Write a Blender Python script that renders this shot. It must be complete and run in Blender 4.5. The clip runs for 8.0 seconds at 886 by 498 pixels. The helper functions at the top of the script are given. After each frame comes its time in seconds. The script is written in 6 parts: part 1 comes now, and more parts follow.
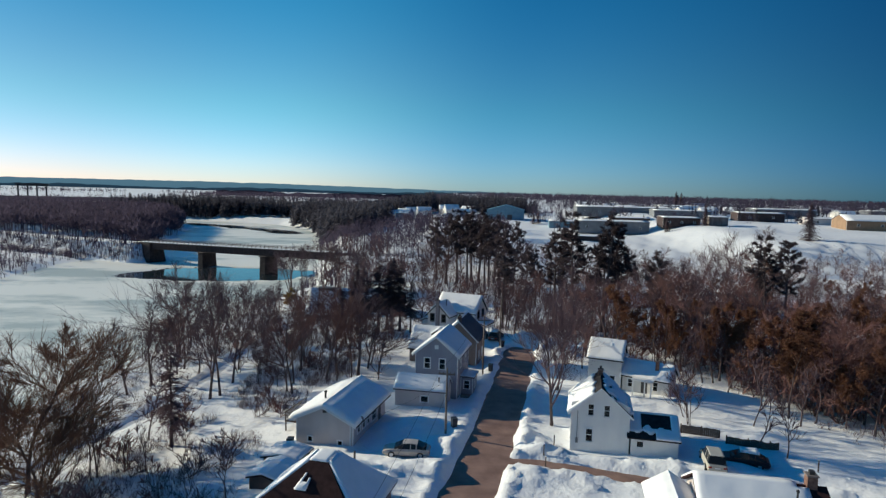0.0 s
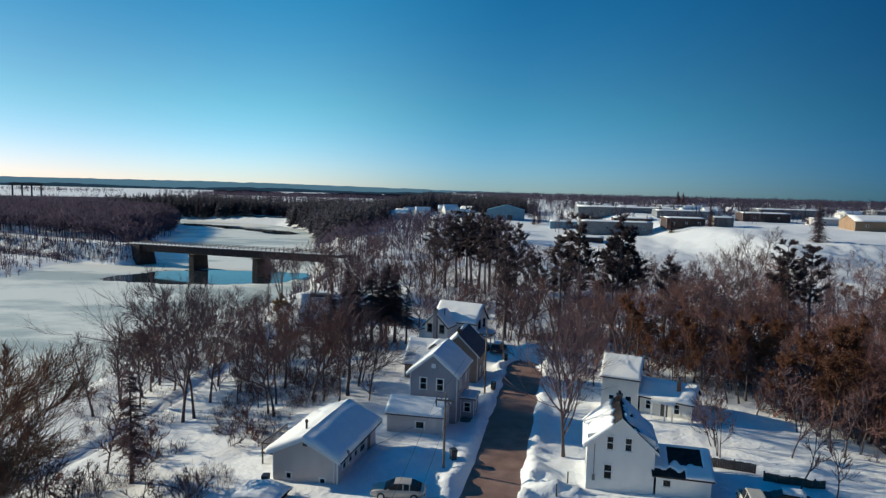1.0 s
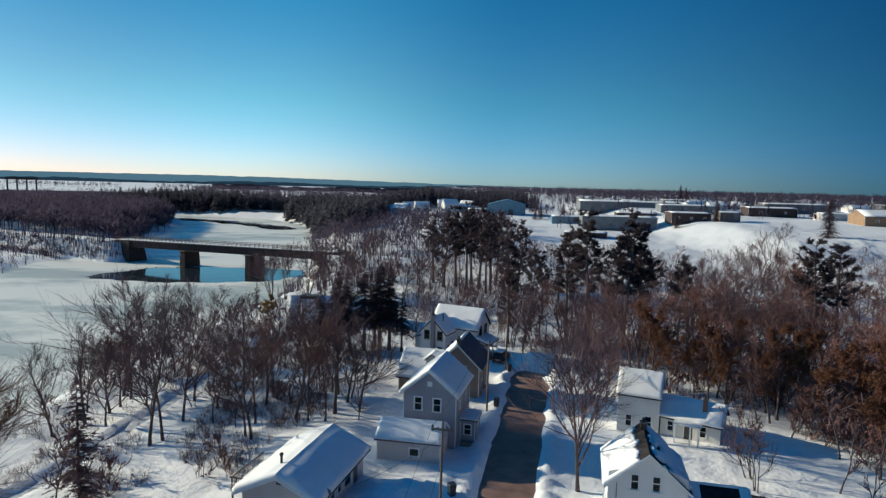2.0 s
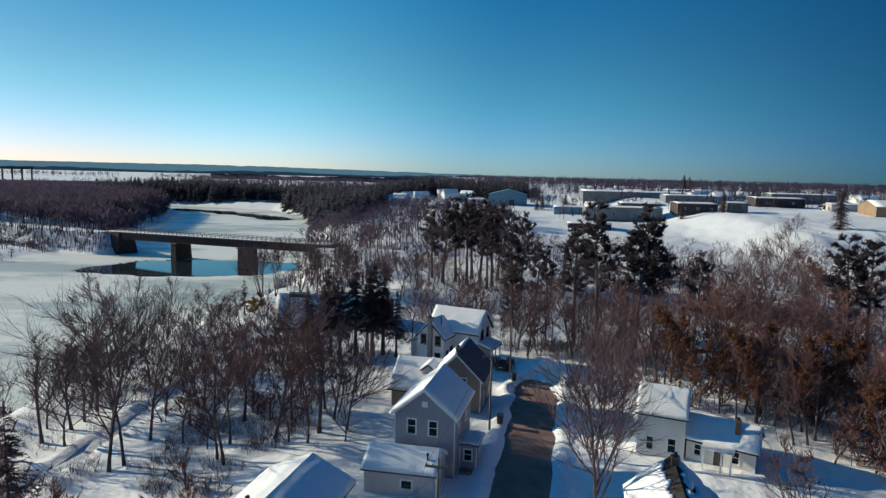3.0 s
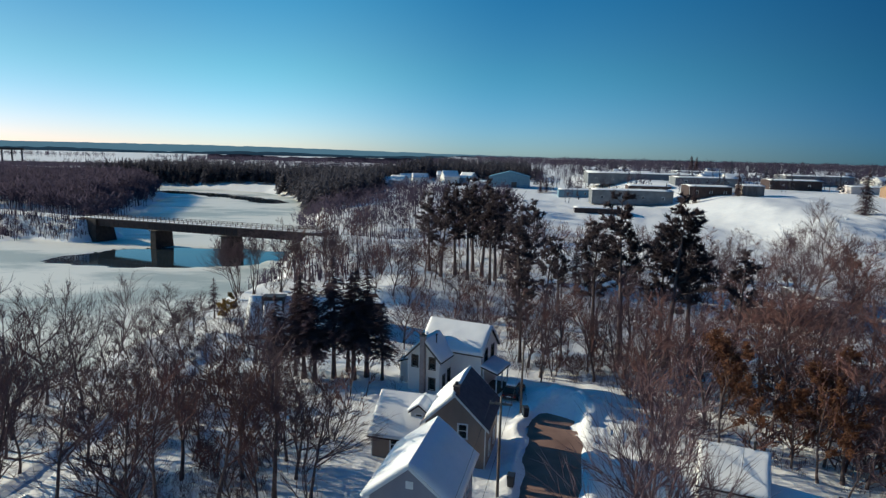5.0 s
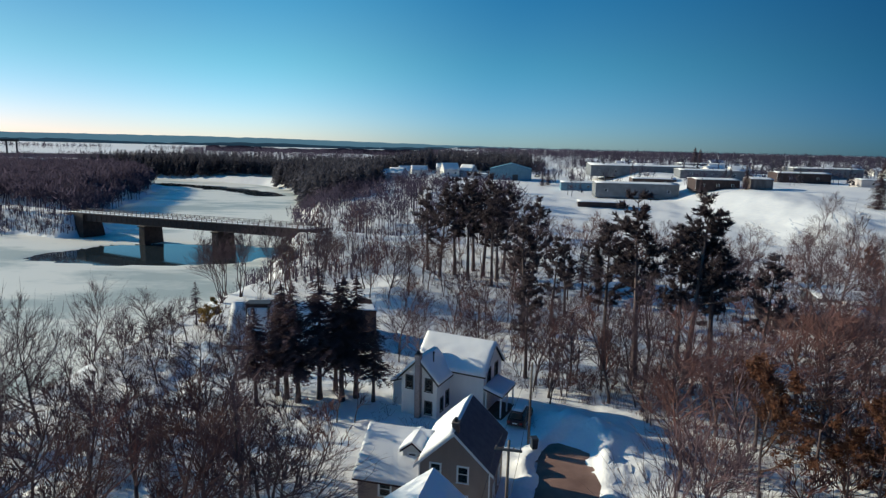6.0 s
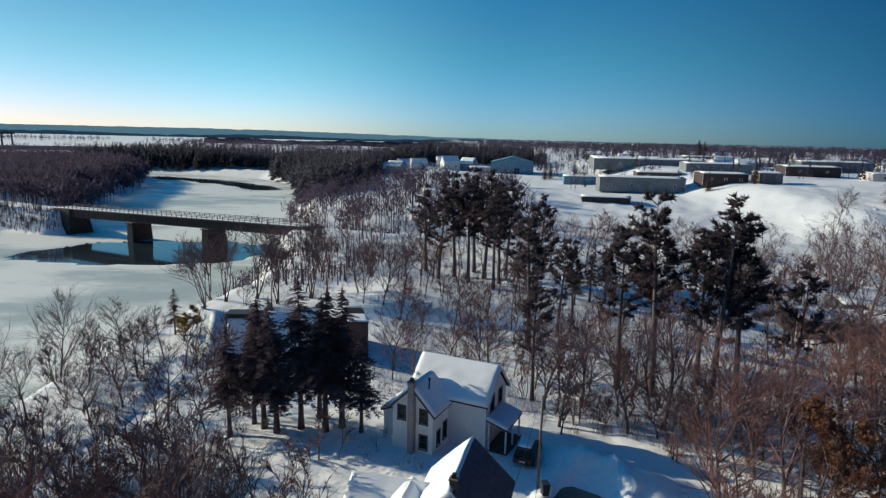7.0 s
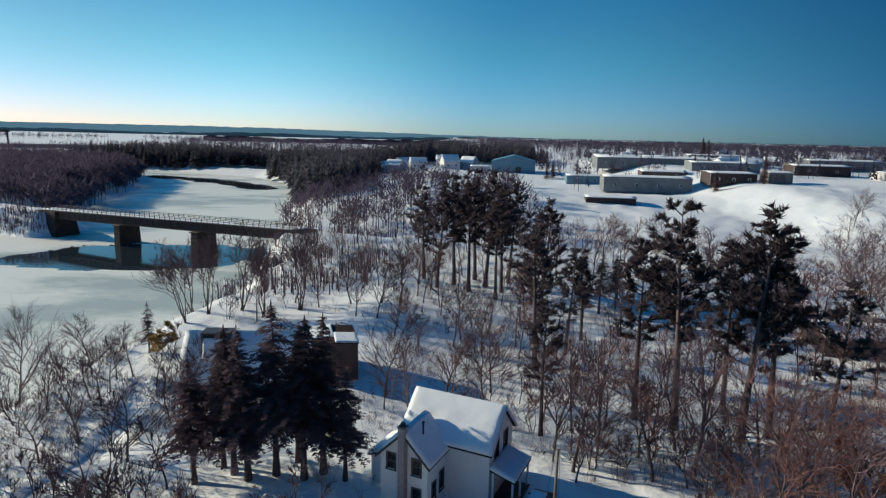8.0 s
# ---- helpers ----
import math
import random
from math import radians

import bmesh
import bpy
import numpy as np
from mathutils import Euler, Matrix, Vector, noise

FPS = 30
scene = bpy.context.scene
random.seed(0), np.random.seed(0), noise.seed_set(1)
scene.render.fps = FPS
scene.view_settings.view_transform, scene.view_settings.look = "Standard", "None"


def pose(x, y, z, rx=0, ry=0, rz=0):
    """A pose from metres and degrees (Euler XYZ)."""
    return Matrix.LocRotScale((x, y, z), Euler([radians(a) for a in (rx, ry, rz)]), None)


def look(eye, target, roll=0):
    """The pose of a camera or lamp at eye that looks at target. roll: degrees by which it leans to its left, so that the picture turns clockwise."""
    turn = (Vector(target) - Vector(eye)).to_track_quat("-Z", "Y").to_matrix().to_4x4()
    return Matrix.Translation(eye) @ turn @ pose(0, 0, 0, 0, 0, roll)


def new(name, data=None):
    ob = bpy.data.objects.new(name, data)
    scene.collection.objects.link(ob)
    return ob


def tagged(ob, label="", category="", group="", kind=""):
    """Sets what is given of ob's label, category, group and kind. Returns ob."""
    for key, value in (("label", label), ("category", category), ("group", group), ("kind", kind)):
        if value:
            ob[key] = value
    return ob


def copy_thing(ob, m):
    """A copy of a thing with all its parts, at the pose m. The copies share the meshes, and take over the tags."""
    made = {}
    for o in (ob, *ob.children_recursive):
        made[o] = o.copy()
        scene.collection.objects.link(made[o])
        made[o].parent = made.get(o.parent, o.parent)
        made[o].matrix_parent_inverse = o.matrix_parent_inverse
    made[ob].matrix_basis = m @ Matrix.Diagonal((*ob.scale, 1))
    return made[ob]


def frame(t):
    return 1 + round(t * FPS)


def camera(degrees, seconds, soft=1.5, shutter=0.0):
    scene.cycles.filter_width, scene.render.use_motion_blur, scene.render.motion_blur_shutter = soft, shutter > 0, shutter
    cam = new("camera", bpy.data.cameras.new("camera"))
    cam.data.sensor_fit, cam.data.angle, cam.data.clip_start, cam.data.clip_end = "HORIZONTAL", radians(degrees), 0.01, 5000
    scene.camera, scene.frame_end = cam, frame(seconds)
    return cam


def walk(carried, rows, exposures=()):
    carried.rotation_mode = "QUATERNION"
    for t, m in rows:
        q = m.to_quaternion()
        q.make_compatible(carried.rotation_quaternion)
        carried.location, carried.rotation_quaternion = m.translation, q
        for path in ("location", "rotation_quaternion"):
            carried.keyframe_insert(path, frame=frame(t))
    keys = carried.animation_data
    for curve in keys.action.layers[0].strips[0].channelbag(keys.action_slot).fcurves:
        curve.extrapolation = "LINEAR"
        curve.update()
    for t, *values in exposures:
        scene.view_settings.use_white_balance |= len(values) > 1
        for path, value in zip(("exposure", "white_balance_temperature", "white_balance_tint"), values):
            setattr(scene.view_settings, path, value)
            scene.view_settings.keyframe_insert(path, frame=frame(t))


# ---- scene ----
cam = camera(71.4, 8.0, soft=1.3)
PATH = [
    (0, (0.70, -0.05, 26.19), (0.655, 1.94, 26.002), 1.37),
    (0.5, (0.66, 3.94, 26.25), (0.615, 5.93, 26.061), 1.37),
    (1, (0.64, 7.93, 26.33), (0.598, 9.92, 26.141), 1.37),
    (1.5, (0.66, 11.93, 26.41), (0.619, 13.92, 26.215), 1.36),
    (3, (0.82, 23.88, 26.70), (0.779, 25.865, 26.458), 1.34),
    (3.5, (0.88, 27.86, 26.78), (0.839, 29.843, 26.523), 1.33),
    (4, (0.935, 31.83, 26.91), (0.894, 33.811, 26.637), 1.33),
    (4.5, (0.975, 35.81, 27.05), (0.934, 37.789, 26.761), 1.32),
    (6, (1.01, 47.68, 27.69), (0.97, 49.652, 27.358), 1.31),
    (6.5, (1.07, 51.71, 27.92), (1.03, 53.68, 27.576), 1.31),
    (7, (1.13, 55.73, 28.14), (1.089, 57.698, 27.783), 1.30),
    (7.5, (1.18, 59.80, 28.36), (1.138, 61.765, 27.994), 1.30),
    (8, (1.23, 63.86, 28.53), (1.188, 65.826, 28.166), 1.30),
]
EXPOSURE = 0.03
walk(cam, [(t, look(eye, target, roll)) for t, eye, target, roll in PATH], [(0, EXPOSURE), (8, EXPOSURE)])

# ---- light: low winter sun from ahead and to the west, clear sky ----
SUN_AZ, SUN_EL = radians(71), radians(18.5)          # azimuth: degrees west of the way ahead
to_sun = Vector((-math.sin(SUN_AZ) * math.cos(SUN_EL), math.cos(SUN_AZ) * math.cos(SUN_EL), math.sin(SUN_EL)))
world = bpy.data.worlds.new("sky")
scene.world = world
world.use_nodes = True
wn, wl = world.node_tree.nodes, world.node_tree.links
sky = wn.new("ShaderNodeTexSky")
sky.sky_type, sky.sun_disc = "NISHITA", False
sky.sun_elevation, sky.sun_rotation = SUN_EL, -SUN_AZ
sky.air_density, sky.dust_density, sky.ozone_density = 0.75, 0.15, 3.0
# the film's colours are strong: the sky's own contrast is raised, and its low yellow band cooled
gam = wn.new("ShaderNodeGamma")
gam.inputs["Gamma"].default_value = 1.15
wl.new(sky.outputs[0], gam.inputs["Color"])
soft = wn.new("ShaderNodeHueSaturation")
soft.inputs["Saturation"].default_value = 1.14
wl.new(gam.outputs[0], soft.inputs["Color"])
geo = wn.new("ShaderNodeTexCoord")
sep = wn.new("ShaderNodeSeparateXYZ")
wl.new(geo.outputs["Generated"], sep.inputs[0])
dot = wn.new("ShaderNodeVectorMath")
dot.operation = "DOT_PRODUCT"
dot.inputs[1].default_value = to_sun
wl.new(geo.outputs["Generated"], dot.inputs[0])


def tint(source, stops, colour):
    """Multiplies a colour by a ramp that runs smoothly over the sky."""
    r = wn.new("ShaderNodeValToRGB")
    r.color_ramp.interpolation = "EASE"
    while len(r.color_ramp.elements) < len(stops):
        r.color_ramp.elements.new(0.5)
    for e, (p, c) in zip(r.color_ramp.elements, stops):
        e.position, e.color = p, (*c, 1)
    wl.new(source, r.inputs[0])
    m = wn.new("ShaderNodeMix")
    m.data_type, m.blend_type = "RGBA", "MULTIPLY"
    m.inputs["Factor"].default_value = 1.0
    wl.new(colour, m.inputs["A"])
    wl.new(r.outputs[0], m.inputs["B"])
    return m.outputs["Result"]


half = wn.new("ShaderNodeMath")
half.operation, half.inputs[1].default_value, half.inputs[2].default_value = "MULTIPLY_ADD", 0.5, 0.5
wl.new(dot.outputs["Value"], half.inputs[0])
by_height = tint(sep.outputs["Z"], ((0.0, (0.61, 0.58, 0.75)), (0.14, (0.53, 0.71, 0.61)), (0.32, (0.25, 0.72, 0.66)), (0.6, (0.005, 0.95, 0.95))), soft.outputs[0])
by_sun = tint(half.outputs[0], ((0.30, (0.032, 0.150, 0.25)), (0.63, (0.40, 0.60, 0.655)), (0.785, (0.78, 0.81, 0.75)), (0.905, (0.74, 0.66, 0.62)), (1.0, (0.42, 0.60, 0.66))), by_height)
wl.new(by_sun, wn["Background"].inputs["Color"])
wn["Background"].inputs["Strength"].default_value = 0.185
sun = new("sun", bpy.data.lights.new("sun", "SUN"))
sun.data.energy, sun.data.angle, sun.data.color = 5.0, radians(0.6), (1.0, 0.92, 0.70)
sun.matrix_world = look(to_sun * 50, (0, 0, 0))

# ---- materials ----
def ramp(nodes, stops):
    r = nodes.new("ShaderNodeValToRGB")
    while len(r.color_ramp.elements) < len(stops):
        r.color_ramp.elements.new(0.5)
    for e, (p, c) in zip(r.color_ramp.elements, stops):
        e.position, e.color = p, (*c, 1)
    return r


def material(name, a, b=None, scale=1.0, rough=0.8, bump=0.0, bump_scale=None, metal=0.0, stretch=(1, 1, 1), spread=0.0, spec=0.5, detail=4.0):
    """Two colours mixed by noise in metres, a finer grain in the bump, and a little difference from thing to thing."""
    m = bpy.data.materials.new(name)
    m.use_nodes = True
    n, l = m.node_tree.nodes, m.node_tree.links
    p = n["Principled BSDF"]
    p.inputs["Roughness"].default_value, p.inputs["Metallic"].default_value = rough, metal
    p.inputs["Specular IOR Level"].default_value = spec
    geo = n.new("ShaderNodeTexCoord")
    mp = n.new("ShaderNodeMapping")
    mp.inputs["Scale"].default_value = stretch
    l.new(geo.outputs["Object"], mp.inputs["Vector"])
    tex = n.new("ShaderNodeTexNoise")
    tex.inputs["Scale"].default_value, tex.inputs["Detail"].default_value = scale, detail
    l.new(mp.outputs[0], tex.inputs["Vector"])
    r = ramp(n, [(0.32, a), (0.68, b or a)])
    l.new(tex.outputs[0], r.inputs[0])
    last = r.outputs[0]
    if spread:
        info = n.new("ShaderNodeObjectInfo")
        mr = n.new("ShaderNodeMapRange")
        mr.inputs[3].default_value, mr.inputs[4].default_value = 1 - spread, 1 + spread
        l.new(info.outputs["Random"], mr.inputs[0])
        hs = n.new("ShaderNodeHueSaturation")
        l.new(mr.outputs[0], hs.inputs["Value"])
        l.new(last, hs.inputs["Color"])
        last = hs.outputs[0]
    l.new(last, p.inputs["Base Color"])
    if bump:
        t2 = n.new("ShaderNodeTexNoise")
        t2.inputs["Scale"].default_value, t2.inputs["Detail"].default_value = bump_scale or scale * 6, 5.0
        l.new(mp.outputs[0], t2.inputs["Vector"])
        bp = n.new("ShaderNodeBump")
        bp.inputs["Strength"].default_value, bp.inputs["Distance"].default_value = min(bump, 1), 0.05 * max(bump, 1)
        l.new(t2.outputs[0], bp.inputs["Height"])
        l.new(bp.outputs[0], p.inputs["Normal"])
    return m


def letting_through(m, share=0.6):
    """Thin needles, leaves and far twigs: some of the light that falls on one side leaves by the other."""
    n, l = m.node_tree.nodes, m.node_tree.links
    p, out = n["Principled BSDF"], n["Material Output"]
    p.inputs["Specular IOR Level"].default_value = 0.1
    tr, mix = n.new("ShaderNodeBsdfTranslucent"), n.new("ShaderNodeMixShader")
    l.new(p.inputs["Base Color"].links[0].from_socket, tr.inputs["Color"])
    mix.inputs[0].default_value = share
    l.new(p.outputs[0], mix.inputs[1])
    l.new(tr.outputs[0], mix.inputs[2])
    l.new(mix.outputs[0], out.inputs["Surface"])


def siding(name, a, b, board=0.14):
    """Painted clapboards: shadow lines every board, faded paint and streaks."""
    m = material(name, a, b, 0.8, 0.65, stretch=(1, 1, 0.35), detail=6)
    n, l = m.node_tree.nodes, m.node_tree.links
    tc = n.new("ShaderNodeTexCoord")
    w = n.new("ShaderNodeTexWave")
    w.wave_type, w.bands_direction, w.wave_profile = "BANDS", "Z", "SAW"
    w.inputs["Scale"].default_value = 0.314 / board
    l.new(tc.outputs["Object"], w.inputs["Vector"])
    bp = n.new("ShaderNodeBump")
    bp.inputs["Strength"].default_value, bp.inputs["Distance"].default_value = 0.6, 0.03
    l.new(w.outputs["Fac"], bp.inputs["Height"])
    l.new(bp.outputs[0], n["Principled BSDF"].inputs["Normal"])
    return m


SNOW = material("snow", (0.83, 0.84, 0.86), (0.90, 0.90, 0.89), 0.6, 0.7, 2.2, 1.7, spec=0.25)
ROOF_SNOW = material("roof_snow", (0.85, 0.86, 0.87), (0.91, 0.91, 0.91), 0.9, 0.7, 0.25, 2.0, spec=0.25)
ASPHALT = material("wet_asphalt", (0.18, 0.102, 0.080), (0.31, 0.190, 0.148), 0.5, 0.7, 0.3, 6.0, detail=8)
# packed snow, darkened to stand for the shade in the trail's sunken groove
PATH_SNOW = material("shaded_packed_snow", (0.50, 0.53, 0.58), (0.70, 0.72, 0.76), 1.2, 0.7, 0.5, 5.0)
SHINGLE = material("dark_shingles", (0.020, 0.018, 0.020), (0.045, 0.040, 0.042), 2.0, 0.9, 0.5, 14.0, spec=0.15)
SHINGLE_GREY = material("slate_grey_shingles", (0.078, 0.068, 0.088), (0.115, 0.102, 0.125), 2.0, 0.85, 0.5, 14.0)
SHINGLE_BROWN = material("brown_shingles", (0.026, 0.012, 0.013), (0.050, 0.024, 0.024), 2.0, 0.9, 0.5, 14.0, spec=0.15)
WHITE_SIDING = siding("white_siding", (0.74, 0.74, 0.74), (0.82, 0.82, 0.80))
CREAM_SIDING = siding("cream_siding", (0.68, 0.66, 0.62), (0.76, 0.74, 0.70))
GREY_SIDING = siding("blue_grey_siding", (0.27, 0.27, 0.32), (0.33, 0.33, 0.38))
TAUPE_SIDING = siding("taupe_siding", (0.53, 0.48, 0.47), (0.60, 0.55, 0.54))
BROWN_SIDING = siding("brown_siding", (0.25, 0.18, 0.15), (0.32, 0.24, 0.20))
DARK_BOARDS = siding("dark_boards", (0.055, 0.035, 0.03), (0.10, 0.06, 0.05), 0.2)
WHITE_TRIM = material("white_trim", (0.74, 0.74, 0.73), (0.82, 0.82, 0.8), 3.0, 0.5)
DARK_TRIM = material("dark_trim", (0.04, 0.038, 0.04), (0.07, 0.065, 0.065), 3.0, 0.5)
FENCE_WOOD = material("weathered_fence_wood", (0.07, 0.05, 0.04), (0.14, 0.10, 0.08), 3.0, 0.85, 0.4, 12, stretch=(1, 1, 0.2))
POLE_WOOD = material("grey_pole_wood", (0.12, 0.095, 0.08), (0.22, 0.18, 0.15), 3.0, 0.85, 0.4, 12, stretch=(1, 1, 0.1))
BRICK = material("brown_brick", (0.12, 0.06, 0.045), (0.22, 0.12, 0.09), 5.0, 0.85, 0.5, 16)
CONCRETE = material("stained_concrete", (0.13, 0.10, 0.09), (0.27, 0.22, 0.20), 0.6, 0.85, 0.5, 4, stretch=(1, 1, 0.3))
STONE = material("dark_pier_stone", (0.024, 0.017, 0.017), (0.058, 0.040, 0.038), 0.7, 0.85, 0.8, 3)
RUST = material("brown_steel", (0.030, 0.017, 0.018), (0.050, 0.028, 0.028), 1.0, 0.75, 0.3, 6)
DECK = material("dark_deck_concrete", (0.075, 0.058, 0.058), (0.13, 0.105, 0.10), 0.6, 0.85, 0.5, 4)
STEEL = material("galvanised_steel", (0.42, 0.43, 0.45), (0.55, 0.56, 0.58), 3.0, 0.45, metal=0.7)
BLACK_STEEL = material("black_metal", (0.025, 0.025, 0.028), (0.05, 0.05, 0.05), 3.0, 0.45, metal=0.4)
BARK = material("dark_bark", (0.062, 0.045, 0.048), (0.125, 0.092, 0.092), 3.0, 0.9, 0.6, 18, stretch=(1, 1, 0.25), spread=0.25)
TWIG = material("bare_twigs", (0.088, 0.054, 0.064), (0.135, 0.085, 0.094), 0.8, 0.9, spread=0.25)
RED_TWIG = material("reddish_twigs", (0.132, 0.062, 0.058), (0.188, 0.090, 0.080), 0.8, 0.9, spread=0.25)
WILLOW_TWIG = material("rust_brown_twigs", (0.150, 0.074, 0.046), (0.220, 0.112, 0.068), 0.8, 0.9, spread=0.2)
SPRUCE_NEEDLE = material("spruce_needles", (0.135, 0.096, 0.116), (0.180, 0.130, 0.150), 1.2, 0.85, spread=0.2)
PINE_NEEDLE = material("pine_needles", (0.082, 0.065, 0.076), (0.116, 0.092, 0.100), 1.0, 0.85, spread=0.2)
RUST_LEAF = material("dry_oak_leaves", (0.145, 0.068, 0.045), (0.220, 0.108, 0.068), 1.5, 0.8, spread=0.3)
YELLOW_LEAF = material("dry_yellow_leaves", (0.20, 0.13, 0.045), (0.32, 0.21, 0.08), 1.5, 0.8)
# far trees: a little distance haze is mixed into these bluish base colours
FAR_WOOD = material("far_hazed_wood", (0.062, 0.051, 0.080), (0.090, 0.073, 0.106), 0.06, 0.9)
FAR_PINE = material("far_hazed_conifers", (0.066, 0.064, 0.084), (0.098, 0.096, 0.116), 0.08, 0.9)
BLUE_METAL = material("blue_steel_cladding", (0.10, 0.22, 0.30), (0.14, 0.28, 0.36), 0.4, 0.45)
GREY_METAL = material("grey_cladding", (0.14, 0.15, 0.16), (0.21, 0.22, 0.235), 0.3, 0.55)
DARK_BRICK = material("dark_red_brick", (0.040, 0.026, 0.026), (0.070, 0.044, 0.042), 0.5, 0.85)
CHIMNEY_STONE = material("grey_chimney_blocks", (0.25, 0.21, 0.21), (0.36, 0.31, 0.31), 4.0, 0.85, 0.5, 14)
ORANGE_WALL = material("ochre_cladding", (0.24, 0.15, 0.09), (0.32, 0.20, 0.12), 0.4, 0.7)
RED_PAINT = material("orange_red_container", (0.30, 0.07, 0.035), (0.40, 0.11, 0.05), 0.6, 0.6)
SILVER = material("beige_silver_car_paint", (0.46, 0.40, 0.35), (0.53, 0.47, 0.41), 2.0, 0.32, metal=0.1)
PALE_PAINT = material("champagne_car_paint", (0.48, 0.45, 0.39), (0.55, 0.52, 0.45), 2.0, 0.32, metal=0.1)
DARK_PAINT = material("dark_red_car_paint", (0.05, 0.015, 0.015), (0.08, 0.025, 0.022), 2.0, 0.3, metal=0.3)
RUBBER = material("tyre_rubber", (0.015, 0.015, 0.016), (0.03, 0.03, 0.03), 6.0, 0.9)
RED_LENS = material("red_lamp_lens", (0.35, 0.02, 0.015), (0.42, 0.03, 0.02), 3, 0.2)
TARP = material("brown_tarpaulin", (0.13, 0.08, 0.055), (0.24, 0.16, 0.11), 1.5, 0.7, 1.0, 3)
BIN = material("bin_plastic", (0.012, 0.018, 0.028), (0.03, 0.04, 0.055), 3, 0.5)

for leafy in (SPRUCE_NEEDLE, PINE_NEEDLE, RUST_LEAF, YELLOW_LEAF, FAR_WOOD, FAR_PINE):
    letting_through(leafy)


def glassy(name, tint, rough=0.04, trans=0.75):
    m = bpy.data.materials.new(name)
    m.use_nodes = True
    p = m.node_tree.nodes["Principled BSDF"]
    p.inputs["Base Color"].default_value = (*tint, 1)
    p.inputs["Roughness"].default_value, p.inputs["Transmission Weight"].default_value, p.inputs["IOR"].default_value = rough, trans, 1.3
    return m


GLASS = glassy("window_glass", (0.07, 0.075, 0.085))
CAR_GLASS = glassy("tinted_car_glass", (0.03, 0.035, 0.04), 0.03, 0.3)


def ice_material():
    """River ice: wind-blown snow in long drifts over grey-green ice."""
    m = material("river_ice", (0.49, 0.54, 0.50), (0.92, 0.90, 0.81), 0.035, 0.5, 0.25, 0.8, stretch=(0.5, 1.0, 1), detail=10)
    for node in m.node_tree.nodes:
        if node.type == "TEX_NOISE":
            node.inputs["Roughness"].default_value = 0.62
        if node.type == "VALTORGB":
            node.color_ramp.elements[0].position, node.color_ramp.elements[1].position = 0.40, 0.52
    return m


ICE = ice_material()
WATER = bpy.data.materials.new("open_water")
WATER.use_nodes = True
_p = WATER.node_tree.nodes["Principled BSDF"]
_p.inputs["Base Color"].default_value = (0.022, 0.035, 0.045, 1)
_p.inputs["Roughness"].default_value = 0.06
_t = WATER.node_tree.nodes.new("ShaderNodeTexNoise")
_t.inputs["Scale"].default_value = 0.5
_b = WATER.node_tree.nodes.new("ShaderNodeBump")
_b.inputs["Strength"].default_value, _b.inputs["Distance"].default_value = 0.05, 0.05
WATER.node_tree.links.new(_t.outputs[0], _b.inputs["Height"])
WATER.node_tree.links.new(_b.outputs[0], _p.inputs["Normal"])


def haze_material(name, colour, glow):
    """A far ridge: the blue haze of kilometres of air put in as a faint glow."""
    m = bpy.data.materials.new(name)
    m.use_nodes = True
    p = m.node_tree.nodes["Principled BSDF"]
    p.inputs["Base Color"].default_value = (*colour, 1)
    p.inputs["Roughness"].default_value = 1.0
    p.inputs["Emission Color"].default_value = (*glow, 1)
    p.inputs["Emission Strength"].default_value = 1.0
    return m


FAR_RIDGE = haze_material("hazed_ridge_glow", (0.03, 0.05, 0.07), (0.070, 0.150, 0.200))
MID_RIDGE = haze_material("hazed_woods_glow", (0.03, 0.04, 0.05), (0.010, 0.028, 0.045))

# ---- building helpers ----
def part(name, bm, mat, parent=None, label="", smooth=False):
    """Links a bmesh as one mesh object under a thing."""
    me = bpy.data.meshes.new(name)
    bm.normal_update()
    bm.to_mesh(me)
    bm.free()
    if smooth:
        me.polygons.foreach_set("use_smooth", [True] * len(me.polygons))
    me.materials.append(mat)
    ob = new(name, me)
    if parent:
        ob.parent = parent
    if label:
        ob["label"] = label
    return ob


def raw(name, verts, faces, mat, parent=None, smooth=False):
    me = bpy.data.meshes.new(name)
    me.from_pydata([tuple(v) for v in verts], [], faces)
    if smooth:
        me.polygons.foreach_set("use_smooth", [True] * len(me.polygons))
    me.materials.append(mat)
    me.update()
    ob = new(name, me)
    if parent:
        ob.parent = parent
    return ob


def thing(name, m, label, category, group=""):
    ob = new(name)
    ob.empty_display_size = 0.3
    ob.matrix_world = m
    return tagged(ob, label, category, group)


def box(bm, x0, y0, z0, x1, y1, z1):
    v = [bm.verts.new(c) for c in ((x0, y0, z0), (x1, y0, z0), (x1, y1, z0), (x0, y1, z0), (x0, y0, z1), (x1, y0, z1), (x1, y1, z1), (x0, y1, z1))]
    for f in ((3, 2, 1, 0), (4, 5, 6, 7), (0, 1, 5, 4), (1, 2, 6, 5), (2, 3, 7, 6), (3, 0, 4, 7)):
        bm.faces.new([v[i] for i in f])
    return v


def boxed(x0, y0, z0, x1, y1, z1, bevel=0.0):
    bm = bmesh.new()
    box(bm, x0, y0, z0, x1, y1, z1)
    if bevel:
        bmesh.ops.bevel(bm, geom=bm.edges[:], offset=bevel, segments=1, affect="EDGES")
    return bm


def prism(bm, lower, upper):
    """A solid between two loops of as many points."""
    a = [bm.verts.new(p) for p in lower]
    b = [bm.verts.new(p) for p in upper]
    n = len(a)
    bm.faces.new(a[::-1]), bm.faces.new(b)
    for i in range(n):
        bm.faces.new((a[i], a[(i + 1) % n], b[(i + 1) % n], b[i]))


